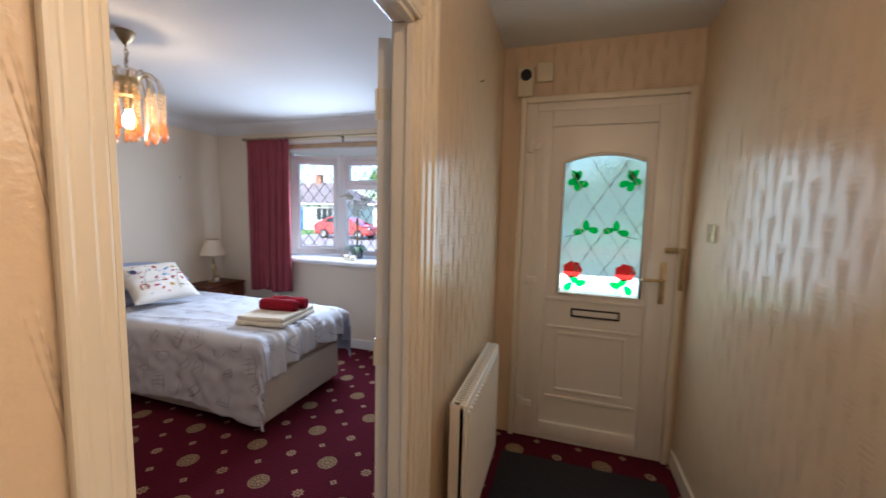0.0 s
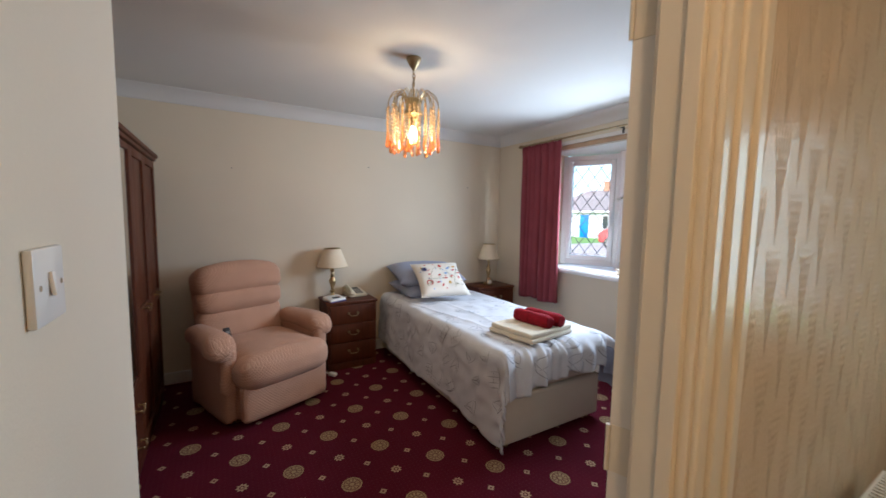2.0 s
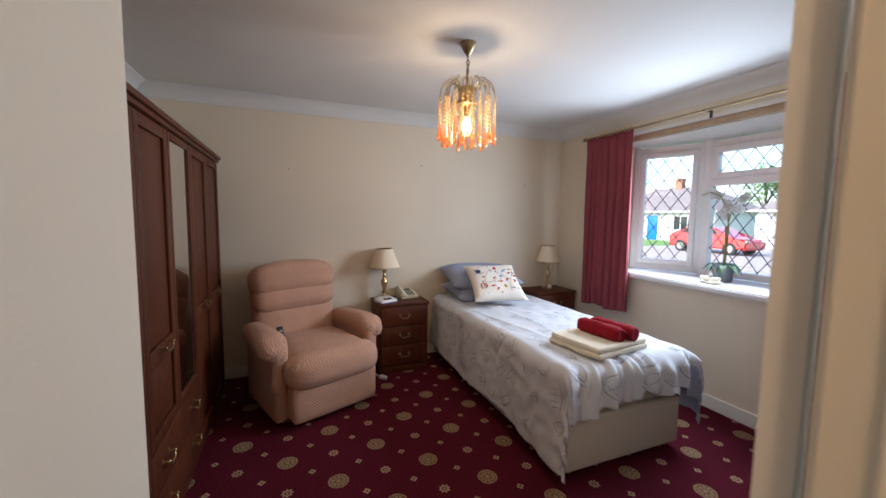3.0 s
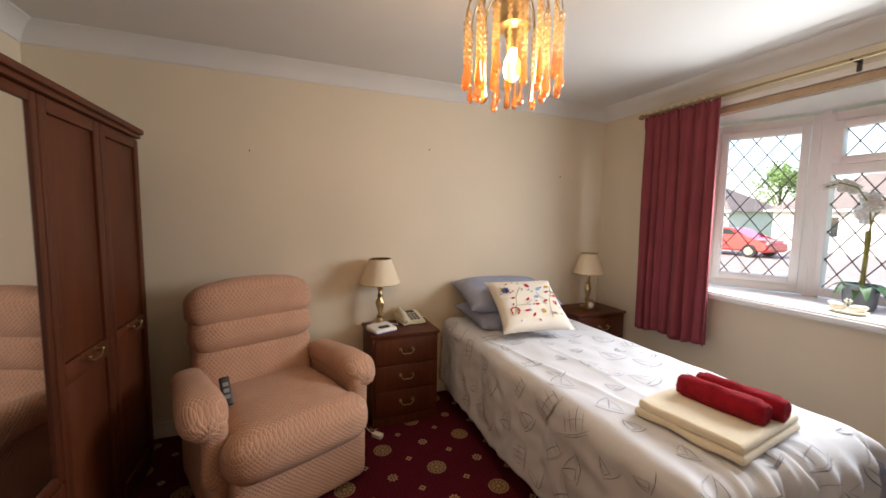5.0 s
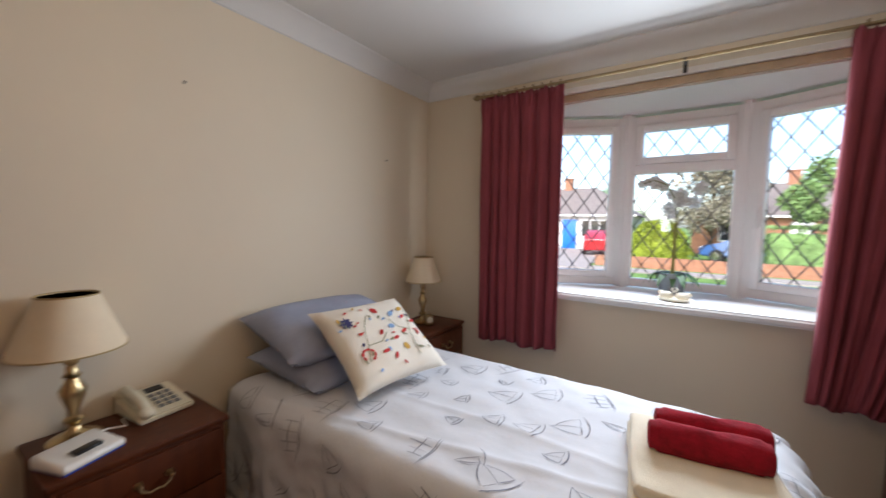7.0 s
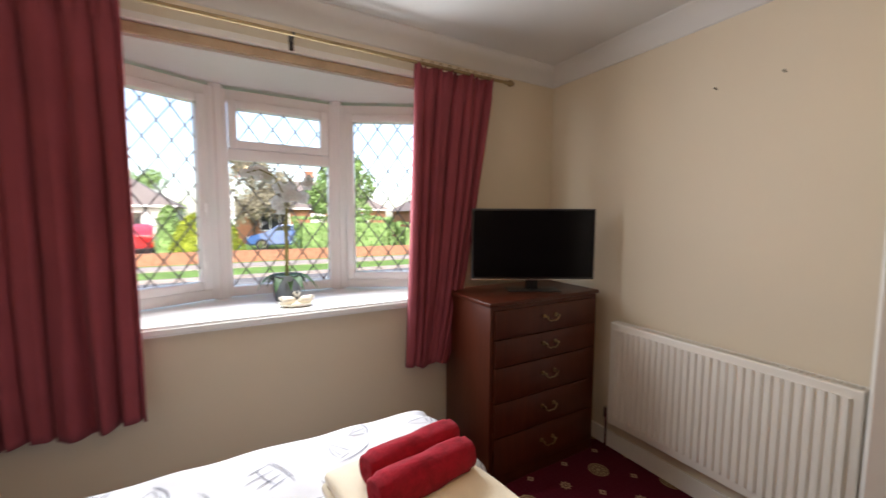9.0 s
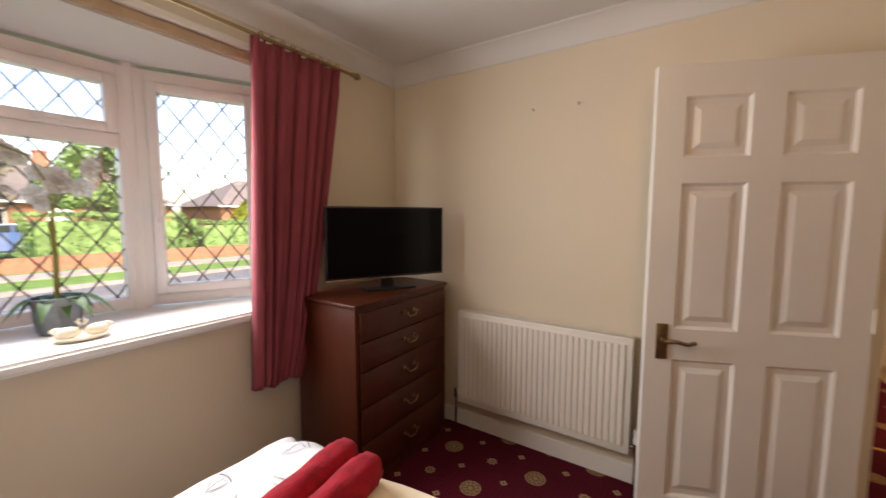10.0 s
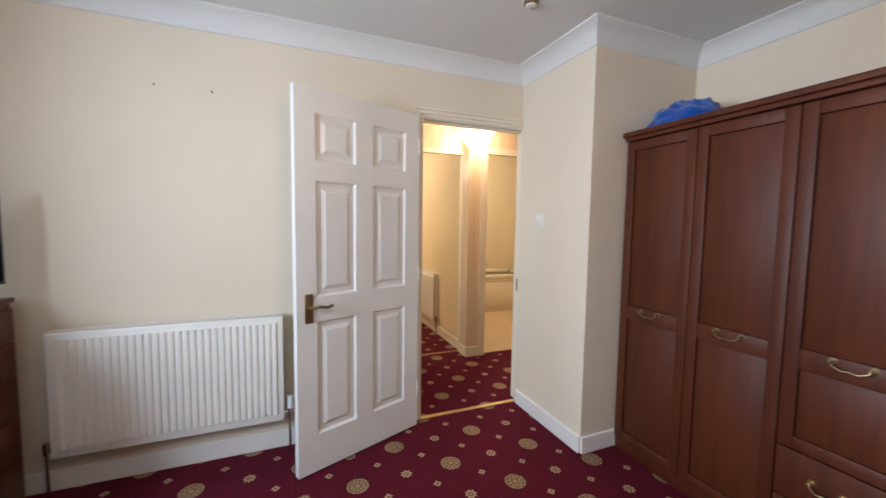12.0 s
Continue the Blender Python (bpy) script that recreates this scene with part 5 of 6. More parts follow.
for s in (-1, 1):
    bm = bmesh.new()
    puff(bm, -0.66, -0.085, s * 0.285, s * 0.365, 0.03, 0.53, 0.022, 0.006)
    part("arm_side", bm, M_VELOUR, chair, smooth=60)
    # padded top: swells towards the front, then rolls over and tucks in under itself
    bm = bmesh.new()

    def arm_pad(u, v, s=s):
        a = 2 * math.pi * u
        k = v * v * (3 - 2 * v)
        half_w, half_h = 0.070 + 0.026 * k, 0.066 + 0.014 * k
        end = min(1.0, math.sqrt(max(0.0, 1 - max(0.0, (v - 0.80) / 0.20) ** 2)), math.sqrt(max(0.0, 1 - max(0.0, (0.10 - v) / 0.10) ** 2)))
        cx = -0.64 + 0.585 * v
        cz = 0.548 + 0.012 * math.sin(math.pi * v) - 0.040 * max(0.0, (v - 0.7) / 0.3) ** 2
        c, d = math.cos(a), math.sin(a)
        p = Vector((cx, s * (0.340 + 0.020 * k) + half_w * end * math.copysign(abs(c) ** 0.8, c), cz + half_h * end * math.copysign(abs(d) ** 0.8, d)))
        crease = 0.0018 * math.sin(a * 9 + 2) * max(0.0, (v - 0.82) / 0.18)
        return p + Vector((crease, crease, 0.004 * noise.noise(p * 12)))
    grid(bm, arm_pad, 40, 36, closed_u=True)
    bmesh.ops.remove_doubles(bm, verts=bm.verts, dist=0.0005)
    part("armrest", bm, M_VELOUR, chair, smooth=60)
    bm = bmesh.new()
    vs = puff(bm, -0.15, -0.062, s * 0.283, s * 0.378, 0.24, 0.53, 0.035, 0.006)
    for v in vs:
        v.co.x -= 0.022 * math.sin(math.pi * max(0.0, min(1.0, (v.co.z - 0.24) / 0.29))) * (v.co.x > -0.1)
    part("arm_front", bm, M_VELOUR, chair, smooth=60)
hm = pose(-2.95, 0.778, 0, 0, 0, 22.5) @ pose(-0.37, -0.255, 0.545, 0, 58, 0)
th = thing("chair_remote", hm, "black recliner handset tucked beside the armrest", "remote control")
part("body", boxes((-0.07, 0.07, -0.022, 0.022, -0.012, 0.012, 0.006, 3)), M_BLACK, th)
for i in range(3):
    part("button", boxes((-0.04 + i * 0.03, -0.022 + i * 0.03, -0.012, 0.012, 0.012, 0.0145)), M_GREYKEY, th)


# ---- pendant light ----
th = thing("pendant_light", pose(LAMP_AT[0], LAMP_AT[1], 0), "brass waterfall chandelier hung with amber glass drops, lit", "light")
bm = bmesh.new()
lathe(bm, [(0.045, RC - 0.001), (0.045, RC - 0.012), (0.028, RC - 0.045), (0.012, RC - 0.066), (0.008, RC - 0.072)], 24)
part("ceiling_rose", bm, M_DULLBRASS, th)
bm = bmesh.new()
tube(bm, [(0, 0, RC - 0.07), (0.012, 0.004, RC - 0.11), (-0.012, 0, RC - 0.17), (0.004, 0, RC - 0.235)], 0.004, 8)
part("flex", bm, M_DULLBRASS, th)
for i in range(7):
    bm = bmesh.new()
    z = RC - 0.085 - i * 0.022
    pts = [(0.008 * math.cos(a), 0, z + 0.015 * math.sin(a)) for a in [2 * math.pi * k / 10 for k in range(11)]]
    tube(bm, pts, 0.0022, 6)
    part("chain_link", bm, M_DULLBRASS, th, m=pose(0, 0, 0, 0, 0, 90 * (i % 2)))
bm = bmesh.new()
lathe(bm, [(0.02, 2.165), (0.035, 2.16), (0.05, 2.13), (0.05, 2.085), (0.06, 2.08), (0.06, 2.06), (0.03, 2.05), (0.02, 2.0), (0.016, 1.99)], 24)
part("hub", bm, M_BRASS, th)
N_ARM = 30
bm = bmesh.new()
ball(bm, (0, 0, 0), 0.009, sz=1.2, u=8, v=6)
BEAD = mesh_of("bead", bm, M_CLEARDROP, 80)
for i in range(N_ARM):
    a = 2 * math.pi * i / N_ARM
    rad = 0.160 if i % 2 == 0 else 0.118
    bm = bmesh.new()
    pts = []
    for k in range(9):
        q = math.pi * k / 8
        pts.append(((0.05 + (rad - 0.05) * (1 - math.cos(q)) / 2) , 0, 2.13 + 0.075 * math.sin(q) - 0.03 * k / 8))
    pts.append((rad, 0, 2.092))
    tube(bm, pts, 0.0026, 6)
    arm = part("arm", bm, M_BRASS, th, m=pose(0, 0, 0, 0, 0, math.degrees(a)))
    n_bead = 7 if i % 2 == 0 else 8
    for k in range(n_bead):
        bead = new("bead", BEAD)
        bead.parent = arm
        bead.matrix_basis = pose(rad, 0, 2.084 - k * 0.0225)
    bm = bmesh.new()
    zt = 2.084 - n_bead * 0.0225
    lathe(bm, [(0.0, 0.075), (0.004, 0.065), (0.0075, 0.03), (0.0115, 0.0), (0.0135, -0.014), (0.010, -0.027), (0.0, -0.034)], 8, (rad, 0, zt - 0.06 + 0.012 * (i % 3)))
    part("glass_drop", bm, M_AMBER, arm, "amber glass drop")
bm = bmesh.new()
lathe(bm, [(0.013, 1.995), (0.016, 1.975), (0.028, 1.945), (0.03, 1.925), (0.024, 1.90), (0.012, 1.888), (0.0, 1.885)], 20)
bulb = part("bulb", bm, M_BULB, th, "lit warm bulb", smooth=80)
bulb.visible_shadow = False


# pale disc with a dark rim, like a small hook plate or rose
th = thing("ceiling_disc", pose(-1.215, 0.658, RC - 0.022), "small round pale disc with a dark rim on the ceiling", "sensor")
bm = bmesh.new()
lathe(bm, [(0.022, 0.0), (0.027, 0.004), (0.027, 0.022)], 24)
part("body", bm, M_WHITEPLASTIC, th)
bm = bmesh.new()
lathe(bm, [(0.0275, 0.006), (0.034, 0.010), (0.034, 0.0215), (0.0275, 0.0215)], 24)
part("rim", bm, M_DULLBRASS, th, "dark metal rim")


# ---- switches, nails, small wall things ----
def switch(m, label, material):
    th = thing("light_switch", m, label, "switch")
    part("plate", boxes((-0.043, 0.043, -0.0, 0.009, -0.043, 0.043, 0.003)), material, th)
    bm = boxes((-0.006, 0.006, 0.009, 0.014, -0.014, 0.014, 0.002))
    part("rocker", bm, material, th, m=pose(0, 0, 0, 6, 0, 0))
    for x in (-0.03, 0.03):
        bm = bmesh.new()
        cyl(bm, (x, 0.0085, 0), (x, 0.0098, 0), 0.0035, n=10)
        part("screw", bm, M_CHROME, th)
    return th


switch(pose(-0.738, YS, 1.355), "white single light switch on the cream wall", M_WHITEPLASTIC)
switch(pose(HR, 2.06, 1.40, 0, 0, 90), "aged brass light switch on the papered hall wall", M_DULLBRASS)
for x, y, z in ((XL, 1.69, 1.915), (XL, 0.47, 1.815), (XL, 2.91, 1.775), (XR, 2.37, 1.994), (XR, 2.12, 1.992), (HX, 1.72, 2.08)):
    bm = bmesh.new()
    s = 1 if x in (XL, HX) else -1
    cyl(bm, (0, 0, 0), (s * 0.018, 0, 0.004), 0.0022, n=8)
    cyl(bm, (s * 0.017, 0, 0.004), (s * 0.019, 0, 0.0045), 0.0042, n=10)
    solid("picture_nail", bm, M_NAIL, "small bare steel picture nail in the wall", "nail", m=pose(x, y, z), group="picture nails")


# ---- orchid and swans on the sill ----
th = thing("orchid", pose(-2.215, 3.66, SILL), "white artificial orchid in a silver pot on the window sill", "plant")
bm = bmesh.new()
lathe(bm, [(0.058, 0.0), (0.066, 0.02), (0.078, 0.135), (0.082, 0.145), (0.076, 0.145), (0.07, 0.12), (0.0, 0.115)], 28)
part("pot", bm, M_POT, th, "mottled silver pot")
bm = bmesh.new()
tube(bm, [(0, 0, 0.11), (0.005, 0, 0.30), (0.0, 0.0, 0.44)], 0.010, 8)
part("cane", bm, M_STEM, th, "olive support cane")
bm = bmesh.new()
tube(bm, [(0.008, 0.01, 0.11), (0.012, 0.01, 0.40), (0.0, 0, 0.58), (-0.05, -0.02, 0.68), (-0.12, -0.03, 0.71), (-0.18, -0.03, 0.69)], 0.004, 6)
tube(bm, [(0.0, 0.01, 0.42), (0.03, 0, 0.58), (0.09, -0.01, 0.66), (0.15, -0.02, 0.66)], 0.004, 6)
part("flower_stem", bm, M_STEM, th)
rnd = random.Random(12)


def petal(bm, m, l, w):
    def f(u, v):
        x, y = u, (v - 0.5) * 2
        return m @ Vector((l * x, w * y * math.sin(math.pi * min(1, 0.08 + 0.9 * x)) ** 0.7, 0.010 * math.sin(3 * x) - 0.01 * y * y))
    grid(bm, f, 6, 5)


for i in range(16):
    a = rnd.uniform(-0.12, 0.14)
    at = Vector((a, rnd.uniform(-0.05, 0.02), 0.50 + 0.17 * rnd.random() + 0.25 * max(0, -a)))
    if i < 3:
        at = Vector((-0.13 - 0.03 * i, -0.03, 0.71 - 0.012 * i))
    size = 0.026 if i < 3 else rnd.uniform(0.035, 0.046)
    m = look(at, at + Vector((rnd.uniform(-0.5, 0.5), -1, rnd.uniform(-0.4, 0.2))))
    bm = bmesh.new()
    for k in range(5):
        petal(bm, m @ Matrix.Rotation(2 * math.pi * k / 5 + 0.3, 4, "Z") @ Matrix.Rotation(-0.3, 4, "Y"), size, size * 0.52)
    ball(bm, m @ Vector((0, 0, -0.006)), size * 0.18, u=8, v=6)
    part("flower", bm, M_PETAL, th, smooth=80)
for i in range(11):
    a = i * 2.4
    ln = rnd.uniform(0.10, 0.16)
    bm = bmesh.new()

    def f(u, v, a=a, ln=ln):
        r = 0.02 + ln * u
        w = 0.024 * math.sin(math.pi * (0.1 + 0.88 * u)) * (v - 0.5) * 2
        return Vector((r * math.cos(a) - w * math.sin(a), r * math.sin(a) * 0.8 + w * math.cos(a), 0.125 + 0.10 * u - 0.16 * u * u + 0.3 * abs(w)))
    grid(bm, f, 9, 5)
    part("leaf", bm, M_LEAF, th, smooth=80)

th = thing("swan_ornament", pose(-2.19, 3.475, SILL, 0, 0, -8), "pair of ivory china swans in a shallow dish", "ornament")
bm = bmesh.new()
lathe(bm, [(0.05, 0), (0.075, 0.006), (0.09, 0.02), (0.085, 0.02), (0.06, 0.010), (0.0, 0.008)], 24)
for v in bm.verts:
    v.co.y *= 0.62
part("dish", bm, M_CHINA, th)
for s in (-1, 1):
    bm = bmesh.new()
    ball(bm, (s * 0.04, 0, 0.032), 0.03, sx=1.3, sy=0.75, sz=0.75)
    tube(bm, [(s * 0.012, 0, 0.035), (s * 0.004, 0, 0.055), (s * 0.014, 0, 0.072), (s * 0.006, 0, 0.078)], 0.006, 8)
    ball(bm, (s * 0.068, 0, 0.045), 0.012, sx=1.6, sy=0.7)
    part("swan", bm, M_CHINA, th, smooth=60)


# ---- front door ----
def front_door():
    y = FDY + 0.03
    th = thing("door_1", pose(0, 0, 0), "cream plastic front door with arched rose-patterned leaded glass", "door", kind="structure")
    bm = bmesh.new()
    ring = ((FX0, FX0 + 0.035), (FX1 - 0.035, FX1))
    for a, b in ring:
        box(bm, a, b, FDY - 0.012, FDY + 0.05, 0, FZ, 0.006)
    box(bm, FX0 + 0.035, FX1 - 0.035, FDY - 0.012, FDY + 0.05, FZ - 0.035, FZ, 0.006)
    part("architrave", bm, M_GLOSS, th)
    bm = bmesh.new()
    a, b = FX0 + 0.035, FX1 - 0.035
    for p, q in ((a, a + 0.07), (b - 0.05, b)):
        box(bm, p, q, y - 0.02, y + 0.05, 0, FZ - 0.035, 0.005)
    box(bm, a + 0.07, b - 0.05, y - 0.02, y + 0.05, FZ - 0.09, FZ - 0.035, 0.005)
    box(bm, a + 0.07, b - 0.05, y - 0.02, y + 0.05, 0, 0.035, 0.004)
    part("outer_frame", bm, M_FDOOR, th)
    l0, l1, z0, z1 = a + 0.066, b - 0.046, 0.03, FZ - 0.086
    bm = bmesh.new()
    ring_frame(bm, l0, l1, z0, z1, 0.095, y - 0.03, y + 0.03, 0.006)
    part("leaf_frame", bm, M_FDOOR, th)
    px0, px1 = l0 + 0.095, l1 - 0.095
    gz0, gz1, arch = 0.985, 1.79, 0.05
    bm = bmesh.new()
    box(bm, px0, px1, y - 0.008, y + 0.012, z0 + 0.095, gz0)
    gx0, gx1 = px0 + 0.078, px1 - 0.038
    box(bm, px0, gx0, y - 0.008, y + 0.012, gz0, z1 - 0.095)
    box(bm, gx1, px1, y - 0.008, y + 0.012, gz0, z1 - 0.095)
    n = 14
    for i in range(n):
        xa, xb = gx0 + (gx1 - gx0) * i / n, gx0 + (gx1 - gx0) * (i + 1) / n
        za = gz1 + arch * math.sin(math.pi * (i + 0.5) / n) ** 0.8
        box(bm, xa, xb, y - 0.008, y + 0.012, za, z1 - 0.095)
    part("panel", bm, M_FDOOR, th, smooth=None)
    # raised mouldings of the lower panel and round the glass
    bm = bmesh.new()
    box(bm, px0 + 0.01, px1 - 0.01, y - 0.02, y - 0.008, 0.935, 0.955, 0.004)
    for za, zb, ins in ((0.755, 0.772, 0.0), (0.715, 0.735, 0.06), (0.345, 0.362, 0.06), (0.285, 0.31, 0.0)):
        box(bm, px0 + 0.03 + ins, px1 - 0.03 - ins, y - 0.02, y - 0.008, za, zb, 0.005)
    for x in (px0 + 0.085, px1 - 0.10):
        box(bm, x, x + 0.014, y - 0.014, y - 0.008, 0.362, 0.715, 0.004)
    part("moulding", bm, M_FDOOR, th)
    bm = bmesh.new()
    pts = [(gx0, y - 0.012, gz0)] + [(gx0 + (gx1 - gx0) * i / 20, y - 0.012, gz1 + arch * math.sin(math.pi * i / 20) ** 0.8) for i in range(21)] + [(gx1, y - 0.012, gz0), (gx0, y - 0.012, gz0)]
    tube(bm, pts, 0.011, 8)
    part("glazing_bead", bm, M_FDOOR, th)
    pane = part("pane", boxes((gx0 - 0.01, gx1 + 0.01, y, y + 0.006, gz0 - 0.01, gz1 + arch + 0.01)), M_DOORGLASS, th, "pale green textured glass", smooth=None)
    pane.visible_shadow = False
    bm = bmesh.new()
    diamond_lead(bm, gx1 - gx0, gz0, gz1 + 0.02, 0.16, 0.25, 0.0022)
    part("lead_lattice", bm, M_PALELEAD, th, m=pose(gx0, y - 0.001, 0), smooth=None)
    w, cx = gx1 - gx0, (gx0 + gx1) / 2

    def leaf(bm, x, z, l, wd, ang):
        n = 12
        pts = []
        for i in range(n):
            a = 2 * math.pi * i / n
            p, q = l * math.cos(a) * 0.5, wd * math.sin(a) * 0.5 * (1 - 0.35 * math.cos(a))
            pts.append(bm.verts.new((x + p * math.cos(ang) - q * math.sin(ang), y - 0.003, z + p * math.sin(ang) + q * math.cos(ang))))
        bm.faces.new(pts)
    for s in (-1, 1):
        sets = [(cx + s * 0.145, 1.685, ((0, 0.03, 1.9), (-0.03, -0.02, 0.4), (0.03, -0.005, 2.6), (0.005, -0.035, 1.2), (0.02, 0.035, 0.9))),
                (cx + s * 0.085, 1.385, ((0, 0.03, 1.57), (-0.04, 0.0, 0.2), (0.04, -0.012, 2.9))),
                (cx + s * 0.14, 1.055, ((0, 0.02, 0.6), (-0.045, 0.0, 2.8), (0.03, -0.025, 2.2)))]
        for x, z, leaves in sets:
            for dx, dz, an in leaves:
                bm = bmesh.new()
                leaf(bm, x + s * dx, z + dz, 0.065, 0.04, an if s > 0 else math.pi - an)
                o = part("glass_leaf", bm, M_GREENGLASS, th, "green glass leaf", smooth=None)
                o.visible_shadow = False
        bm = bmesh.new()
        pts = [bm.verts.new((cx + s * 0.15 + 0.056 * (1 + 0.07 * math.cos(7 * t)) * math.cos(t), y - 0.003, 1.135 + 0.052 * (1 + 0.07 * math.cos(7 * t)) * math.sin(t))) for t in [2 * math.pi * k / 28 for k in range(28)]]
        bm.faces.new(pts)
        o = part("glass_rose", bm, M_REDGLASS, th, "red glass rose", smooth=None)
        o.visible_shadow = False
        bm = bmesh.new()
        tube(bm, [(cx + s * 0.20, y - 0.004, 1.34), (cx + s * 0.12, y - 0.004, 1.355), (cx + s * 0.06, y - 0.004, 1.40)], 0.002, 6)
        tube(bm, [(cx + s * 0.13, y - 0.004, 1.08), (cx + s * 0.06, y - 0.004, 1.04), (cx, y - 0.004, 1.045)], 0.002, 6)
        part("lead_stem", bm, M_LEAD, th)
    bm = bmesh.new()
    ring_frame(bm, 0.065, 0.345, 0.838, 0.892, 0.010, y - 0.022, y - 0.006, 0.003)
    lb = part("letterbox", bm, M_BLACK, th, "dark-rimmed letterbox")
    part("flap", boxes((0.075, 0.335, y - 0.016, y - 0.008, 0.848, 0.882, 0.002)), M_FDOOR, lb)
    bm = bmesh.new()
    box(bm, 0.538, 0.568, y - 0.042, y - 0.03, 0.97, 1.215, 0.006)
    cyl(bm, (0.553, y - 0.04, 1.115), (0.553, y - 0.085, 1.115), 0.010)
    tube(bm, [(0.553, y - 0.085, 1.115), (0.50, y - 0.09, 1.115), (0.435, y - 0.088, 1.112)], 0.009, 10)
    part("door_handle", bm, M_BRASS, th, "gold lever handle")
    bm = boxes((0.555, 0.625, y - 0.045, y - 0.028, 1.27, 1.30, 0.004))
    part("bolt", bm, M_DULLBRASS, th)
    bm = boxes((0.632, 0.652, y - 0.065, y - 0.045, 1.06, 1.30, 0.004))
    part("door_chain_track", bm, M_DULLBRASS, th)
    for z in (0.24, 1.06, 1.89):
        bm = boxes((FX0 + 0.085, FX0 + 0.14, y - 0.048, y - 0.03, z - 0.02, z + 0.02, 0.005), (FX0 + 0.05, FX0 + 0.085, y - 0.04, y - 0.02, z - 0.035, z + 0.035, 0.005))
        part("hinge", bm, M_FDOOR, th)


front_door()

th = thing("door_chime", pose(-0.27, FDY + 0.018, 2.19), "cream door chime box with a round black sounder", "door chime")
part("case", boxes((-0.05, 0.045, -0.045, 0, 0.0, 0.175, 0.006)), M_PLASTIC, th)
bm = bmesh.new()
cyl(bm, (0, -0.044, 0.125), (0, -0.05, 0.125), 0.034, n=24)
part("sounder", bm, M_BLACK, th)
for i in range(6):
    part("grille_slat", boxes((-0.04, 0.035, -0.048, -0.044, 0.012 + i * 0.011, 0.018 + i * 0.011)), M_PLASTIC, th)
bm = boxes((-0.05, 0.05, -0.03, 0, 0, 0.115, 0.008))
solid("junction_box", bm, M_PLASTIC, "small cream junction box above the front door", "box", m=pose(-0.16, FDY + 0.018, 2.275))
bm = bmesh.new()
box(bm, -0.30, 0.60, 1.55, 2.17, 0.0, 0.012, 0.004)
solid("doormat", bm, M_MAT, "dark ribbed doormat before the front door", "doormat")

# ---- hall ceiling light, bath and cabinet across the hall ----
th = thing("ceiling_light", pose(*HALL_LAMP_AT, -0.035) @ Matrix.Diagonal((0.88, 0.88, 1, 1)), "ribbed amber glass bowl ceiling light, lit", "light")
bm = bmesh.new()
prof = [(0.0, 2.055), (0.03, 2.058)]
for i in range(9):
    prof += [(0.05 + 0.017 * i, 2.065 + 0.0028 * i * i * 0.45 + 0.006 * i), (0.058 + 0.017 * i, 2.062 + 0.0028 * i * i * 0.45 + 0.006 * i)]
lathe(bm, prof, 40)
bowl = part("bowl", bm, M_BOWL, th, "ribbed glowing glass bowl", smooth=50)
bowl.visible_shadow = False
bm = bmesh.new()
cyl(bm, (0, 0, 2.15), (0, 0, HC + 0.03), 0.006)
cyl(bm, (0, 0, HC), (0, 0, HC + 0.034), 0.05)
part("rod", bm, M_BRASS, th)
bm = bmesh.new()
ball(bm, (0, 0, 2.042), 0.012)
part("finial", bm, M_DULLBRASS, th)

th = thing("bathtub", pose(2.0, -1.75, 0), "cream acrylic bathtub with a side panel and taps", "bath")
bm = bmesh.new()
box(bm, 0, 0.08, 0, 1.70, 0.50, 0.56, 0.015)
box(bm, 0.64, 0.74, 0, 1.70, 0.50, 0.56, 0.015)
box(bm, 0.08, 0.64, 0, 0.10, 0.50, 0.56, 0.015)
box(bm, 0.08, 0.64, 1.60, 1.70, 0.50, 0.56, 0.015)
box(bm, 0.06, 0.66, 0.06, 1.64, 0.12, 0.16)
part("tub", bm, M_BATH, th)
part("side_panel", boxes((0.02, 0.035, 0.0, 1.70, 0.0, 0.50), (0.008, 0.02, 0.05, 1.65, 0.06, 0.44, 0.006)), M_BATH, th)
bm = bmesh.new()
tube(bm, [(0.70, 0.75, 0.56), (0.70, 0.75, 0.68), (0.60, 0.75, 0.70), (0.56, 0.75, 0.66)], 0.012, 10)
tube(bm, [(0.69, 0.45, 0.62), (0.66, 0.45, 0.64), (0.66, 0.68, 0.64), (0.69, 0.68, 0.62)], 0.010, 8)
part("taps", bm, M_CHROME, th)

th = thing("side_cabinet", pose(2.6, 0.16, 0), "warm brown wooden cabinet in the far room", "cabinet")
part("body", boxes((0, 0.5, 0, 0.42, 0.0, 0.56, 0.006)), M_MAHOG, th)
part("top", boxes((-0.02, 0.5, 0, 0.45, 0.56, 0.59, 0.006)), mat("orange_pine", (0.5, 0.22, 0.06), rough=0.35, var=0.15, scale=14), th)


# ---- outdoors ----
GZ = -0.35
M_GRASS = mat("lawn_grass", (0.13, 0.24, 0.045), rough=1.0, var=0.35, scale=2.0, bump=1.0, bscale=40)
M_ROAD = mat("asphalt", (0.16, 0.16, 0.16), rough=0.95, var=0.15, scale=3, bump=0.4, bscale=80)
M_PAVE = mat("paving_concrete", (0.34, 0.30, 0.27), rough=0.95, var=0.15, scale=4, bump=0.3, bscale=50)
M_BRICK = mat("red_brick_wall", (0.36, 0.17, 0.10), rough=0.9, var=0.25, scale=8, bump=0.5, bscale=30)
M_RENDERED = mat("white_render", (0.72, 0.71, 0.68), rough=0.9, var=0.05, scale=3)
M_ROOF = mat("grey_roof_tiles", (0.20, 0.17, 0.155), rough=0.9, var=0.2, scale=4, bump=0.6, bscale=12)
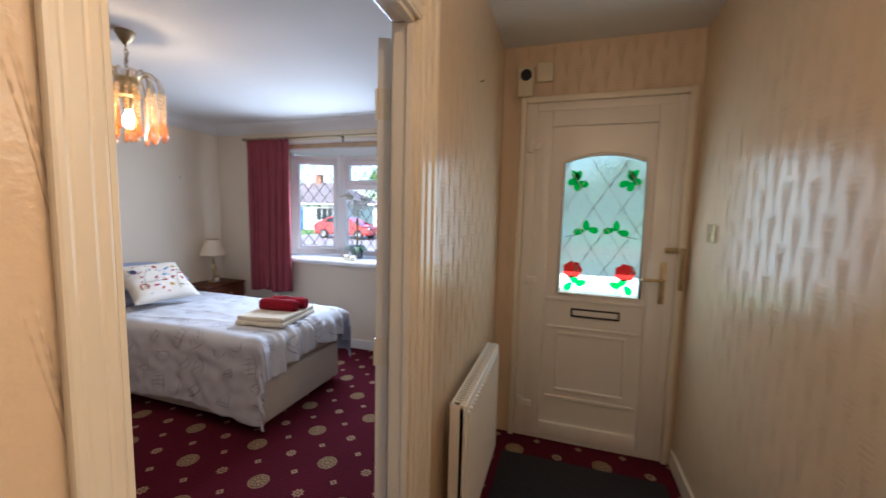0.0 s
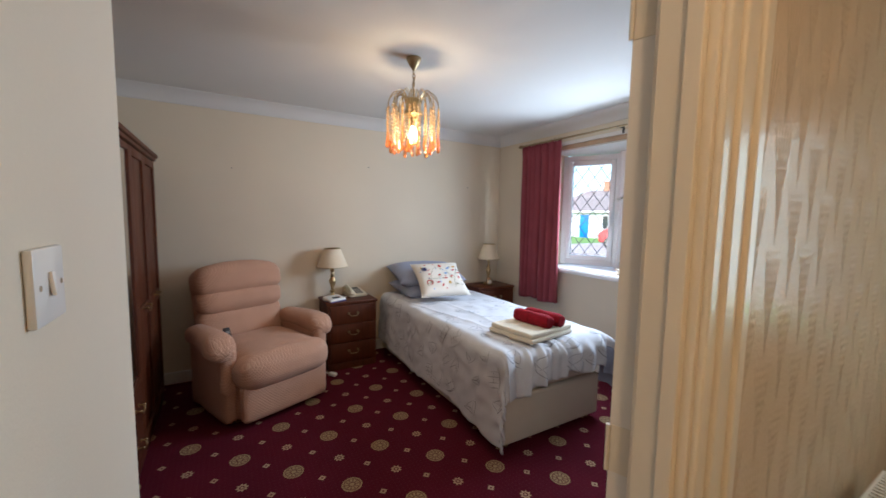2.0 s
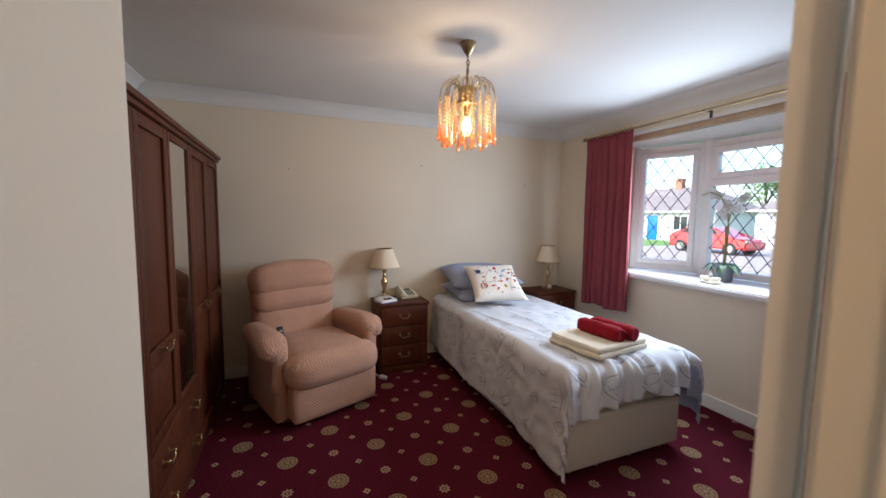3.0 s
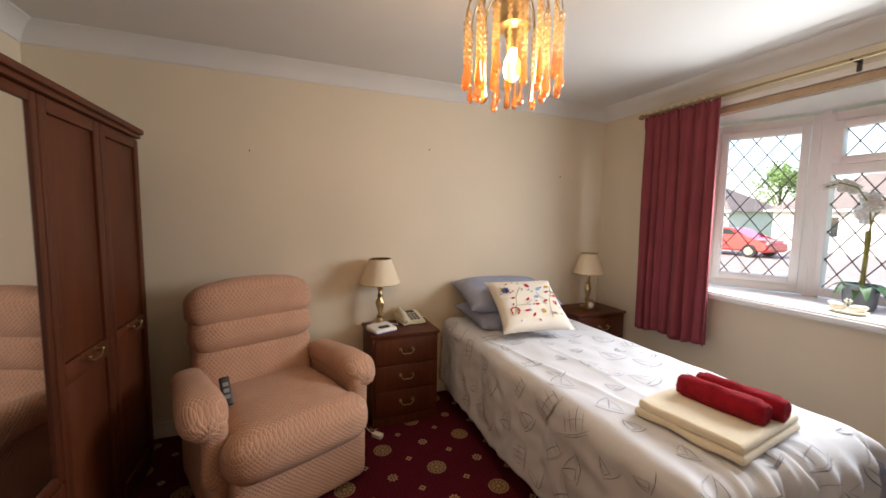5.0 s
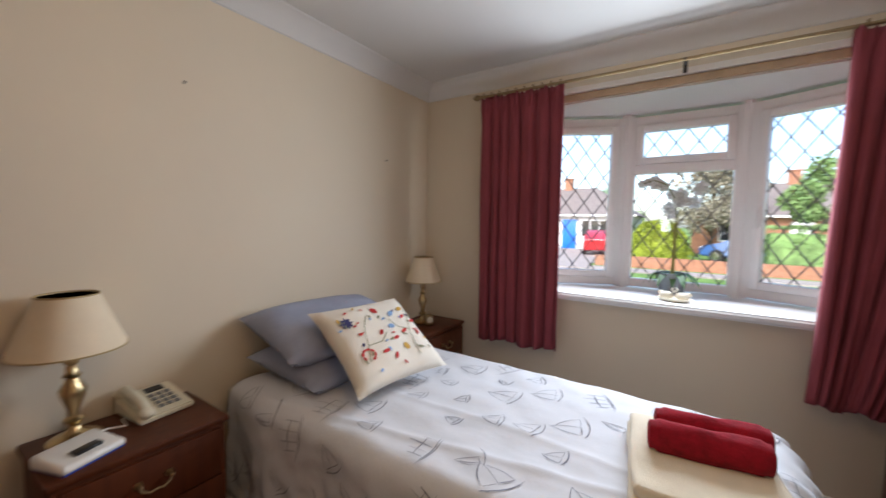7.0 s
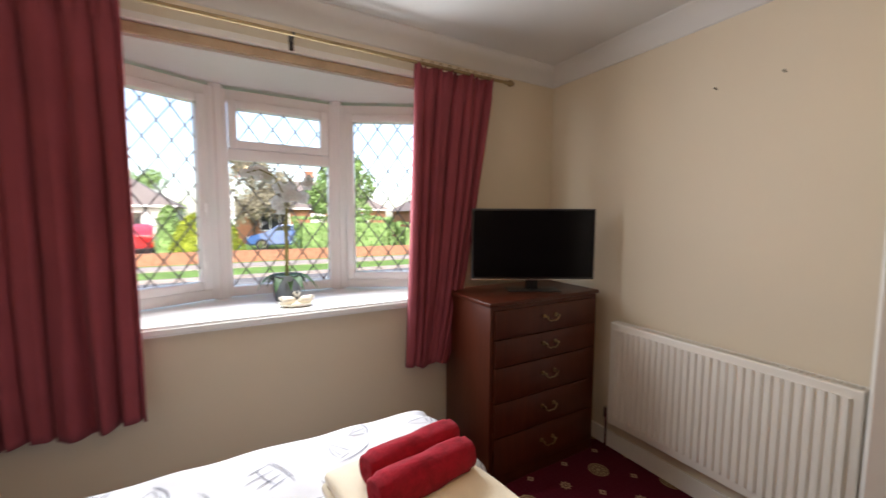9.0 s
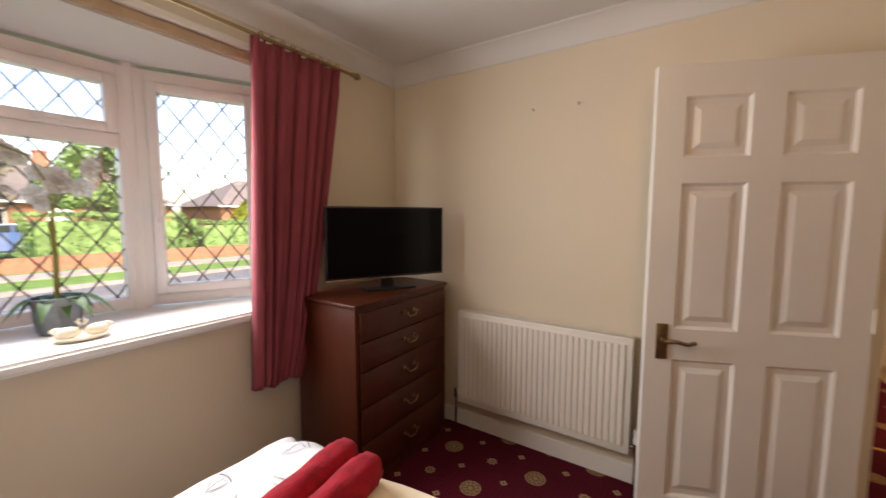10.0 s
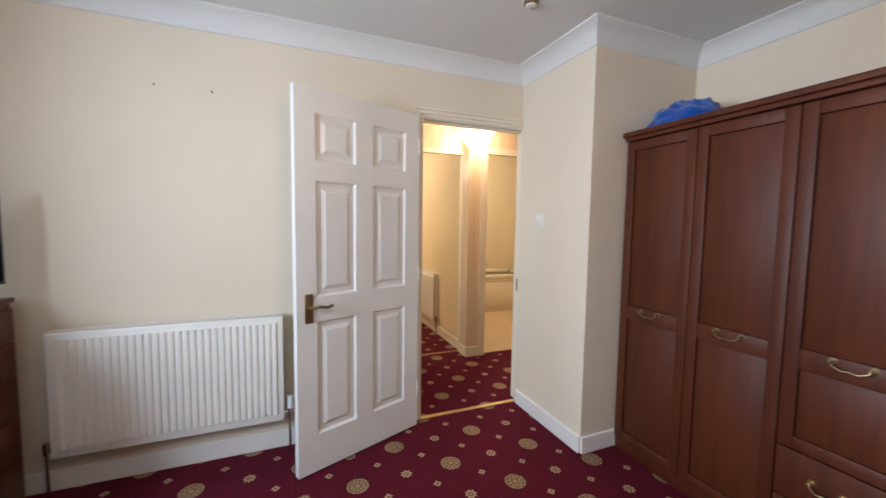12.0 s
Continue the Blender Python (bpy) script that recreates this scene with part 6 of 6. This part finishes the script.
M_HEDGE = mat("hedge_leaves", (0.19, 0.31, 0.10), rough=0.9, var=0.5, scale=3)
M_CONIFER = mat("golden_conifer_leaves", (0.22, 0.27, 0.02), rough=0.9, var=0.4, scale=2)
M_DARKTREE = mat("bronze_tree_leaves", (0.24, 0.22, 0.15), rough=0.9, var=0.5, scale=2)
M_BARK = mat("tree_bark", (0.12, 0.09, 0.065), rough=1.0, var=0.3, scale=9, bump=0.8, bscale=25)
M_CARRED = mat("red_car_paint", (0.5, 0.012, 0.015), rough=0.2, var=0.03, coat=0.8)
M_CARBLUE = mat("blue_car_paint", (0.05, 0.12, 0.30), rough=0.2, var=0.03, coat=0.8)
M_CARGLASS = mat("dark_car_glass", (0.03, 0.035, 0.04), rough=0.08, coat=0.5)
M_TYRE = mat("tyre_rubber", (0.02, 0.02, 0.02), rough=0.8)
M_BLUEDOOR = mat("blue_door_paint", (0.01, 0.16, 0.62), rough=0.4, var=0.05)

structure("ground", boxes((-400, 400, -400, 800, GZ - 0.5, GZ)), M_GRASS, "green lawn and verge in front of the house")
structure("road", boxes((-200, 200, 10.6, 13.6, GZ, GZ + 0.006)), M_ROAD, "grey asphalt road")
structure("pavement", boxes((-200, 200, 9.3, 10.3, GZ, GZ + 0.05), (-200, 200, 16.2, 17.4, GZ, GZ + 0.05)), M_PAVE, "pale concrete pavements")
structure("pavement_kerb", boxes((-200, 200, 10.45, 10.6, GZ, GZ + 0.10), (-200, 200, 13.6, 13.75, GZ, GZ + 0.10)), M_PAVE, "concrete kerbs")
structure("pavement_drive", boxes((-12, -4.6, 5.5, 9.3, GZ, GZ + 0.02), (-18, -5.8, 13.75, 28.7, GZ, GZ + 0.02)), M_PAVE, "pale paved driveways")
# unseen slab added above the ceilings to keep sky and sun out
structure("ceiling_roof_slab", boxes((XL - 0.6, 3.8, -2.6, 4.3, 2.66, 2.80)), M_ROOF, "unseen flat slab over the rooms, blocking sky and sun")
# unseen boxes added behind the inner walls to stop light leaking in
structure("wall_outer", boxes((XL - 0.3, XO + 0.1, YB - 0.45, YB - 0.15, GZ, 2.66), (3.41, 3.6, -2.4, 2.65, GZ, 2.66), (HX - 0.2, 3.4, -2.55, -2.31, GZ, 2.66)), M_BRICK, "unseen outer walls closing the rooms against outside light")


def leaf_cloud(surface, count, size, seed):
    """Small leaf quads scattered through a volume given by surface(rnd)."""
    rnd = random.Random(seed)
    vs, fs = [], []
    for _ in range(count):
        c = surface(rnd)
        a = Vector((rnd.gauss(0, 1), rnd.gauss(0, 1), rnd.gauss(0, 1))).normalized()
        b = a.orthogonal().normalized()
        c2 = a.cross(b)
        s = size * rnd.uniform(0.6, 1.4)
        k = len(vs)
        vs += [c - b * s, c + c2 * s * 0.6, c + b * s, c - c2 * s * 0.6]
        fs.append((k, k + 1, k + 2, k + 3))
    me = bpy.data.meshes.new("leaves")
    me.from_pydata([tuple(v) for v in vs], [], fs)
    return me


def leaves_part(me, name, material, parent, label=""):
    me.materials.append(material)
    o = new(name, me)
    o.parent = parent
    return tagged(o, label)


def tree(m, h, r, material, seed, label, count=5000):
    th = thing("tree", m, label, "tree")
    rnd = random.Random(seed)
    bm = bmesh.new()
    tube(bm, [(0, 0, 0), (0.05, 0.02, h * 0.3), (0.0, 0.05, h * 0.6), (0.1, 0, h * 0.85)], 0.11, 8)
    lobes = []
    for i in range(16):
        a, e = rnd.uniform(0, 6.28), rnd.uniform(0.35, 0.95)
        d = r * rnd.uniform(0.3, 0.85) * math.sin(math.pi * min(0.97, e)) ** 0.6
        p = Vector((d * math.cos(a), d * math.sin(a), h * e))
        lobes.append((p, r * rnd.uniform(0.25, 0.45)))
        tube(bm, [(0, 0, h * e * 0.55), (p.x * 0.5, p.y * 0.5, h * e * 0.82), tuple(p)], 0.035, 5)
    part("trunk", bm, M_BARK, th)

    def surf(q):
        p, s = q.choice(lobes)
        d = Vector((q.gauss(0, 1), q.gauss(0, 1), q.gauss(0, 0.8))).normalized()
        return p + d * s * q.uniform(0.55, 1.05)
    leaves_part(leaf_cloud(surf, count, 0.10, seed), "crown", material, th)
    return th


def hedge(m, lx, ly, lz, material, seed, label, dome=False, count=4500):
    th = thing("hedge", m, label, "hedge")
    bm = bmesh.new()

    def inner(u, v):
        a, b = 2 * math.pi * u, math.pi / 2 * v
        k = 0.9
        if dome:
            return (k * lx * math.cos(a) * math.cos(b), k * ly * math.sin(a) * math.cos(b), k * lz * math.sin(b))
        c, s = math.cos(a), math.sin(a)
        q = max(abs(c), abs(s))
        top = min(1, v * 1.6)
        sh = 1 if v < 0.63 else max(0.0, 1 - (v - 0.63) / 0.37)
        return (k * lx * c / q * sh, k * ly * s / q * sh, k * lz * top)
    grid(bm, inner, 32, 12, closed_u=True)
    part("core", bm, material, th, smooth=80)

    def surf(q):
        p = Vector(inner(q.random(), q.random() ** 0.8)) / 0.9
        return p * (1 + 0.10 * noise.noise(p * 1.5)) + Vector((q.gauss(0, 0.03), q.gauss(0, 0.03), q.gauss(0, 0.03)))
    leaves_part(leaf_cloud(surf, count, 0.06, seed), "foliage", material, th)
    return th


hedge(pose(-3.4, 20.3, GZ), 1.35, 1.2, 1.9, M_CONIFER, 1, "clipped golden conifer dome in a front garden", dome=True)
hedge(pose(2.2, 19.3, GZ), 2.2, 0.5, 1.7, M_HEDGE, 2, "clipped dark green garden hedge")
hedge(pose(8.2, 19.3, GZ), 3.4, 0.5, 1.45, M_HEDGE, 3, "long clipped green hedge along the pavement", count=6000)
hedge(pose(-4.9, 21.5, GZ), 0.5, 0.5, 2.2, M_HEDGE, 8, "narrow upright green shrub", dome=True, count=1500)
hedge(pose(9.0, 21.3, GZ), 1.6, 1.2, 2.7, M_CONIFER, 9, "rounded yellow-green shrub behind the hedge", dome=True)
tree(pose(2.6, 21.5, GZ), 5.2, 1.7, M_HEDGE, 4, "leafy green garden tree")
tree(pose(-1.2, 29.5, GZ), 5.6, 2.9, M_DARKTREE, 5, "bronze-leaved spreading garden tree", 7000)
tree(pose(-21.0, 40.0, GZ), 7.0, 2.4, M_HEDGE, 6, "green tree behind the bungalows", 4000)
tree(pose(6.5, 38.0, GZ), 6.0, 2.6, M_DARKTREE, 7, "bronze tree behind the far houses")
tree(pose(-9.0, 44.0, GZ), 6.0, 2.6, M_HEDGE, 10, "green tree beyond the far roofs", 4000)
structure("wall_garden", boxes((-5.6, 14, 18.2, 18.4, GZ, GZ + 0.45)), M_BRICK, "low brick garden wall")


def bungalow(m, lx, ly, wall, label, door):
    th = thing("bungalow", m, label, "house")
    part("wall", boxes((-lx, lx, -ly, ly, 0, 2.45)), wall, th, smooth=None)
    bm = bmesh.new()
    e = 0.35
    base = [bm.verts.new(p) for p in ((-lx - e, -ly - e, 2.4), (lx + e, -ly - e, 2.4), (lx + e, ly + e, 2.4), (-lx - e, ly + e, 2.4))]
    rg = [bm.verts.new((-lx + ly * 0.9, 0, 4.6)), bm.verts.new((lx - ly * 0.9, 0, 4.6))]
    bm.faces.new((base[0], base[1], rg[1], rg[0]))
    bm.faces.new((base[2], base[3], rg[0], rg[1]))
    bm.faces.new((base[1], base[2], rg[1]))
    bm.faces.new((base[3], base[0], rg[0]))
    bm.faces.new(base[::-1])
    roof = part("roof", bm, M_ROOF, th, smooth=None)
    part("chimney", boxes((-0.3, 0.3, -0.25, 0.25, 4.2, 5.4), (-0.35, 0.35, -0.3, 0.3, 5.3, 5.4)), M_BRICK, roof, smooth=None)
    part("gutter", boxes((-lx - e, lx + e, -ly - e - 0.06, -ly - e, 2.34, 2.46)), M_UPVC, th)
    for x in (-lx * 0.55, lx * 0.55):
        w = part("window", boxes((x - 0.95, x + 0.95, -ly - 0.03, -ly + 0.02, 0.85, 2.1)), M_UPVC, th)
        for k in range(3):
            part("pane", boxes((x - 0.88 + k * 0.6, x - 0.34 + k * 0.6, -ly - 0.04, -ly - 0.03, 0.93, 2.02)), M_CARGLASS, w)
    part("door", boxes((door - 0.5, door + 0.5, -ly - 0.05, -ly + 0.01, 0.0, 2.1, 0.01)), M_BLUEDOOR if wall is M_RENDERED else M_UPVC, th)
    return th


bungalow(pose(-10.6, 32.0, GZ), 5.0, 3.2, M_RENDERED, "white rendered bungalow with a grey hipped roof and bright blue door", 1.0)
bungalow(pose(3.0, 33.0, GZ), 5.2, 3.2, M_BRICK, "red brick bungalow with a grey hipped roof", 0.0)
bungalow(pose(16.5, 33.0, GZ), 5.2, 3.2, M_BRICK, "brick bungalow beyond the long hedge", 0.0)
bungalow(pose(-24.0, 33.0, GZ), 5.2, 3.2, M_RENDERED, "pale rendered bungalow farther along the street", 0.0)


def car(m, paint, label):
    th = thing("car", m, label, "car")
    bm = bmesh.new()
    prism(bm, [(-2.0, 0.28), (2.0, 0.28), (2.05, 0.55), (1.95, 0.78), (1.1, 0.92), (0.45, 1.38), (-0.9, 1.42), (-1.65, 1.0), (-2.02, 0.9)], -0.82, 0.82)
    bmesh.ops.bevel(bm, geom=list(bm.edges), offset=0.07, segments=3, affect="EDGES")
    for v in bm.verts:
        if v.co.z > 0.95:
            v.co.y *= 1 - 0.28 * (v.co.z - 0.95)
    part("body", bm, paint, th)
    for s in (-1, 1):
        bm = bmesh.new()
        prism(bm, [(0.85, 0.95), (0.38, 1.30), (-0.2, 1.33), (-0.2, 0.95)], s * 0.70, s * 0.795)
        part("side_window", bm, M_CARGLASS, th)
        bm = bmesh.new()
        prism(bm, [(-0.28, 0.95), (-0.28, 1.33), (-0.9, 1.33), (-1.35, 1.0)], s * 0.70, s * 0.795)
        part("side_window", bm, M_CARGLASS, th)
        part("headlight", boxes((1.93, 2.0, s * 0.5, s * 0.76, 0.6, 0.75, 0.02)), M_CHROME, th)
        part("rear_light", boxes((-2.04, -1.96, s * 0.56, s * 0.76, 0.7, 0.88, 0.02)), M_CARRED, th)
    for x in (-1.25, 1.28):
        for s in (-1, 1):
            bm = bmesh.new()
            cyl(bm, (x, s * 0.66, 0.31), (x, s * 0.86, 0.31), 0.31, n=24)
            w = part("wheel", bm, M_TYRE, th)
            bm = bmesh.new()
            cyl(bm, (x, s * 0.855, 0.31), (x, s * 0.875, 0.31), 0.20, n=20)
            part("rim", bm, M_CHROME, w)
    return th


car(pose(-13.6, 21.6, GZ + 0.02, 0, 0, 0), M_CARRED, "red hatchback parked along the street")
car(pose(-6.7, 25.2, GZ + 0.02, 0, 0, 96), M_CARRED, "red car parked on a driveway")
car(pose(0.3, 24.3, GZ, 0, 0, 170), M_CARBLUE, "metallic blue car parked in a garden drive")
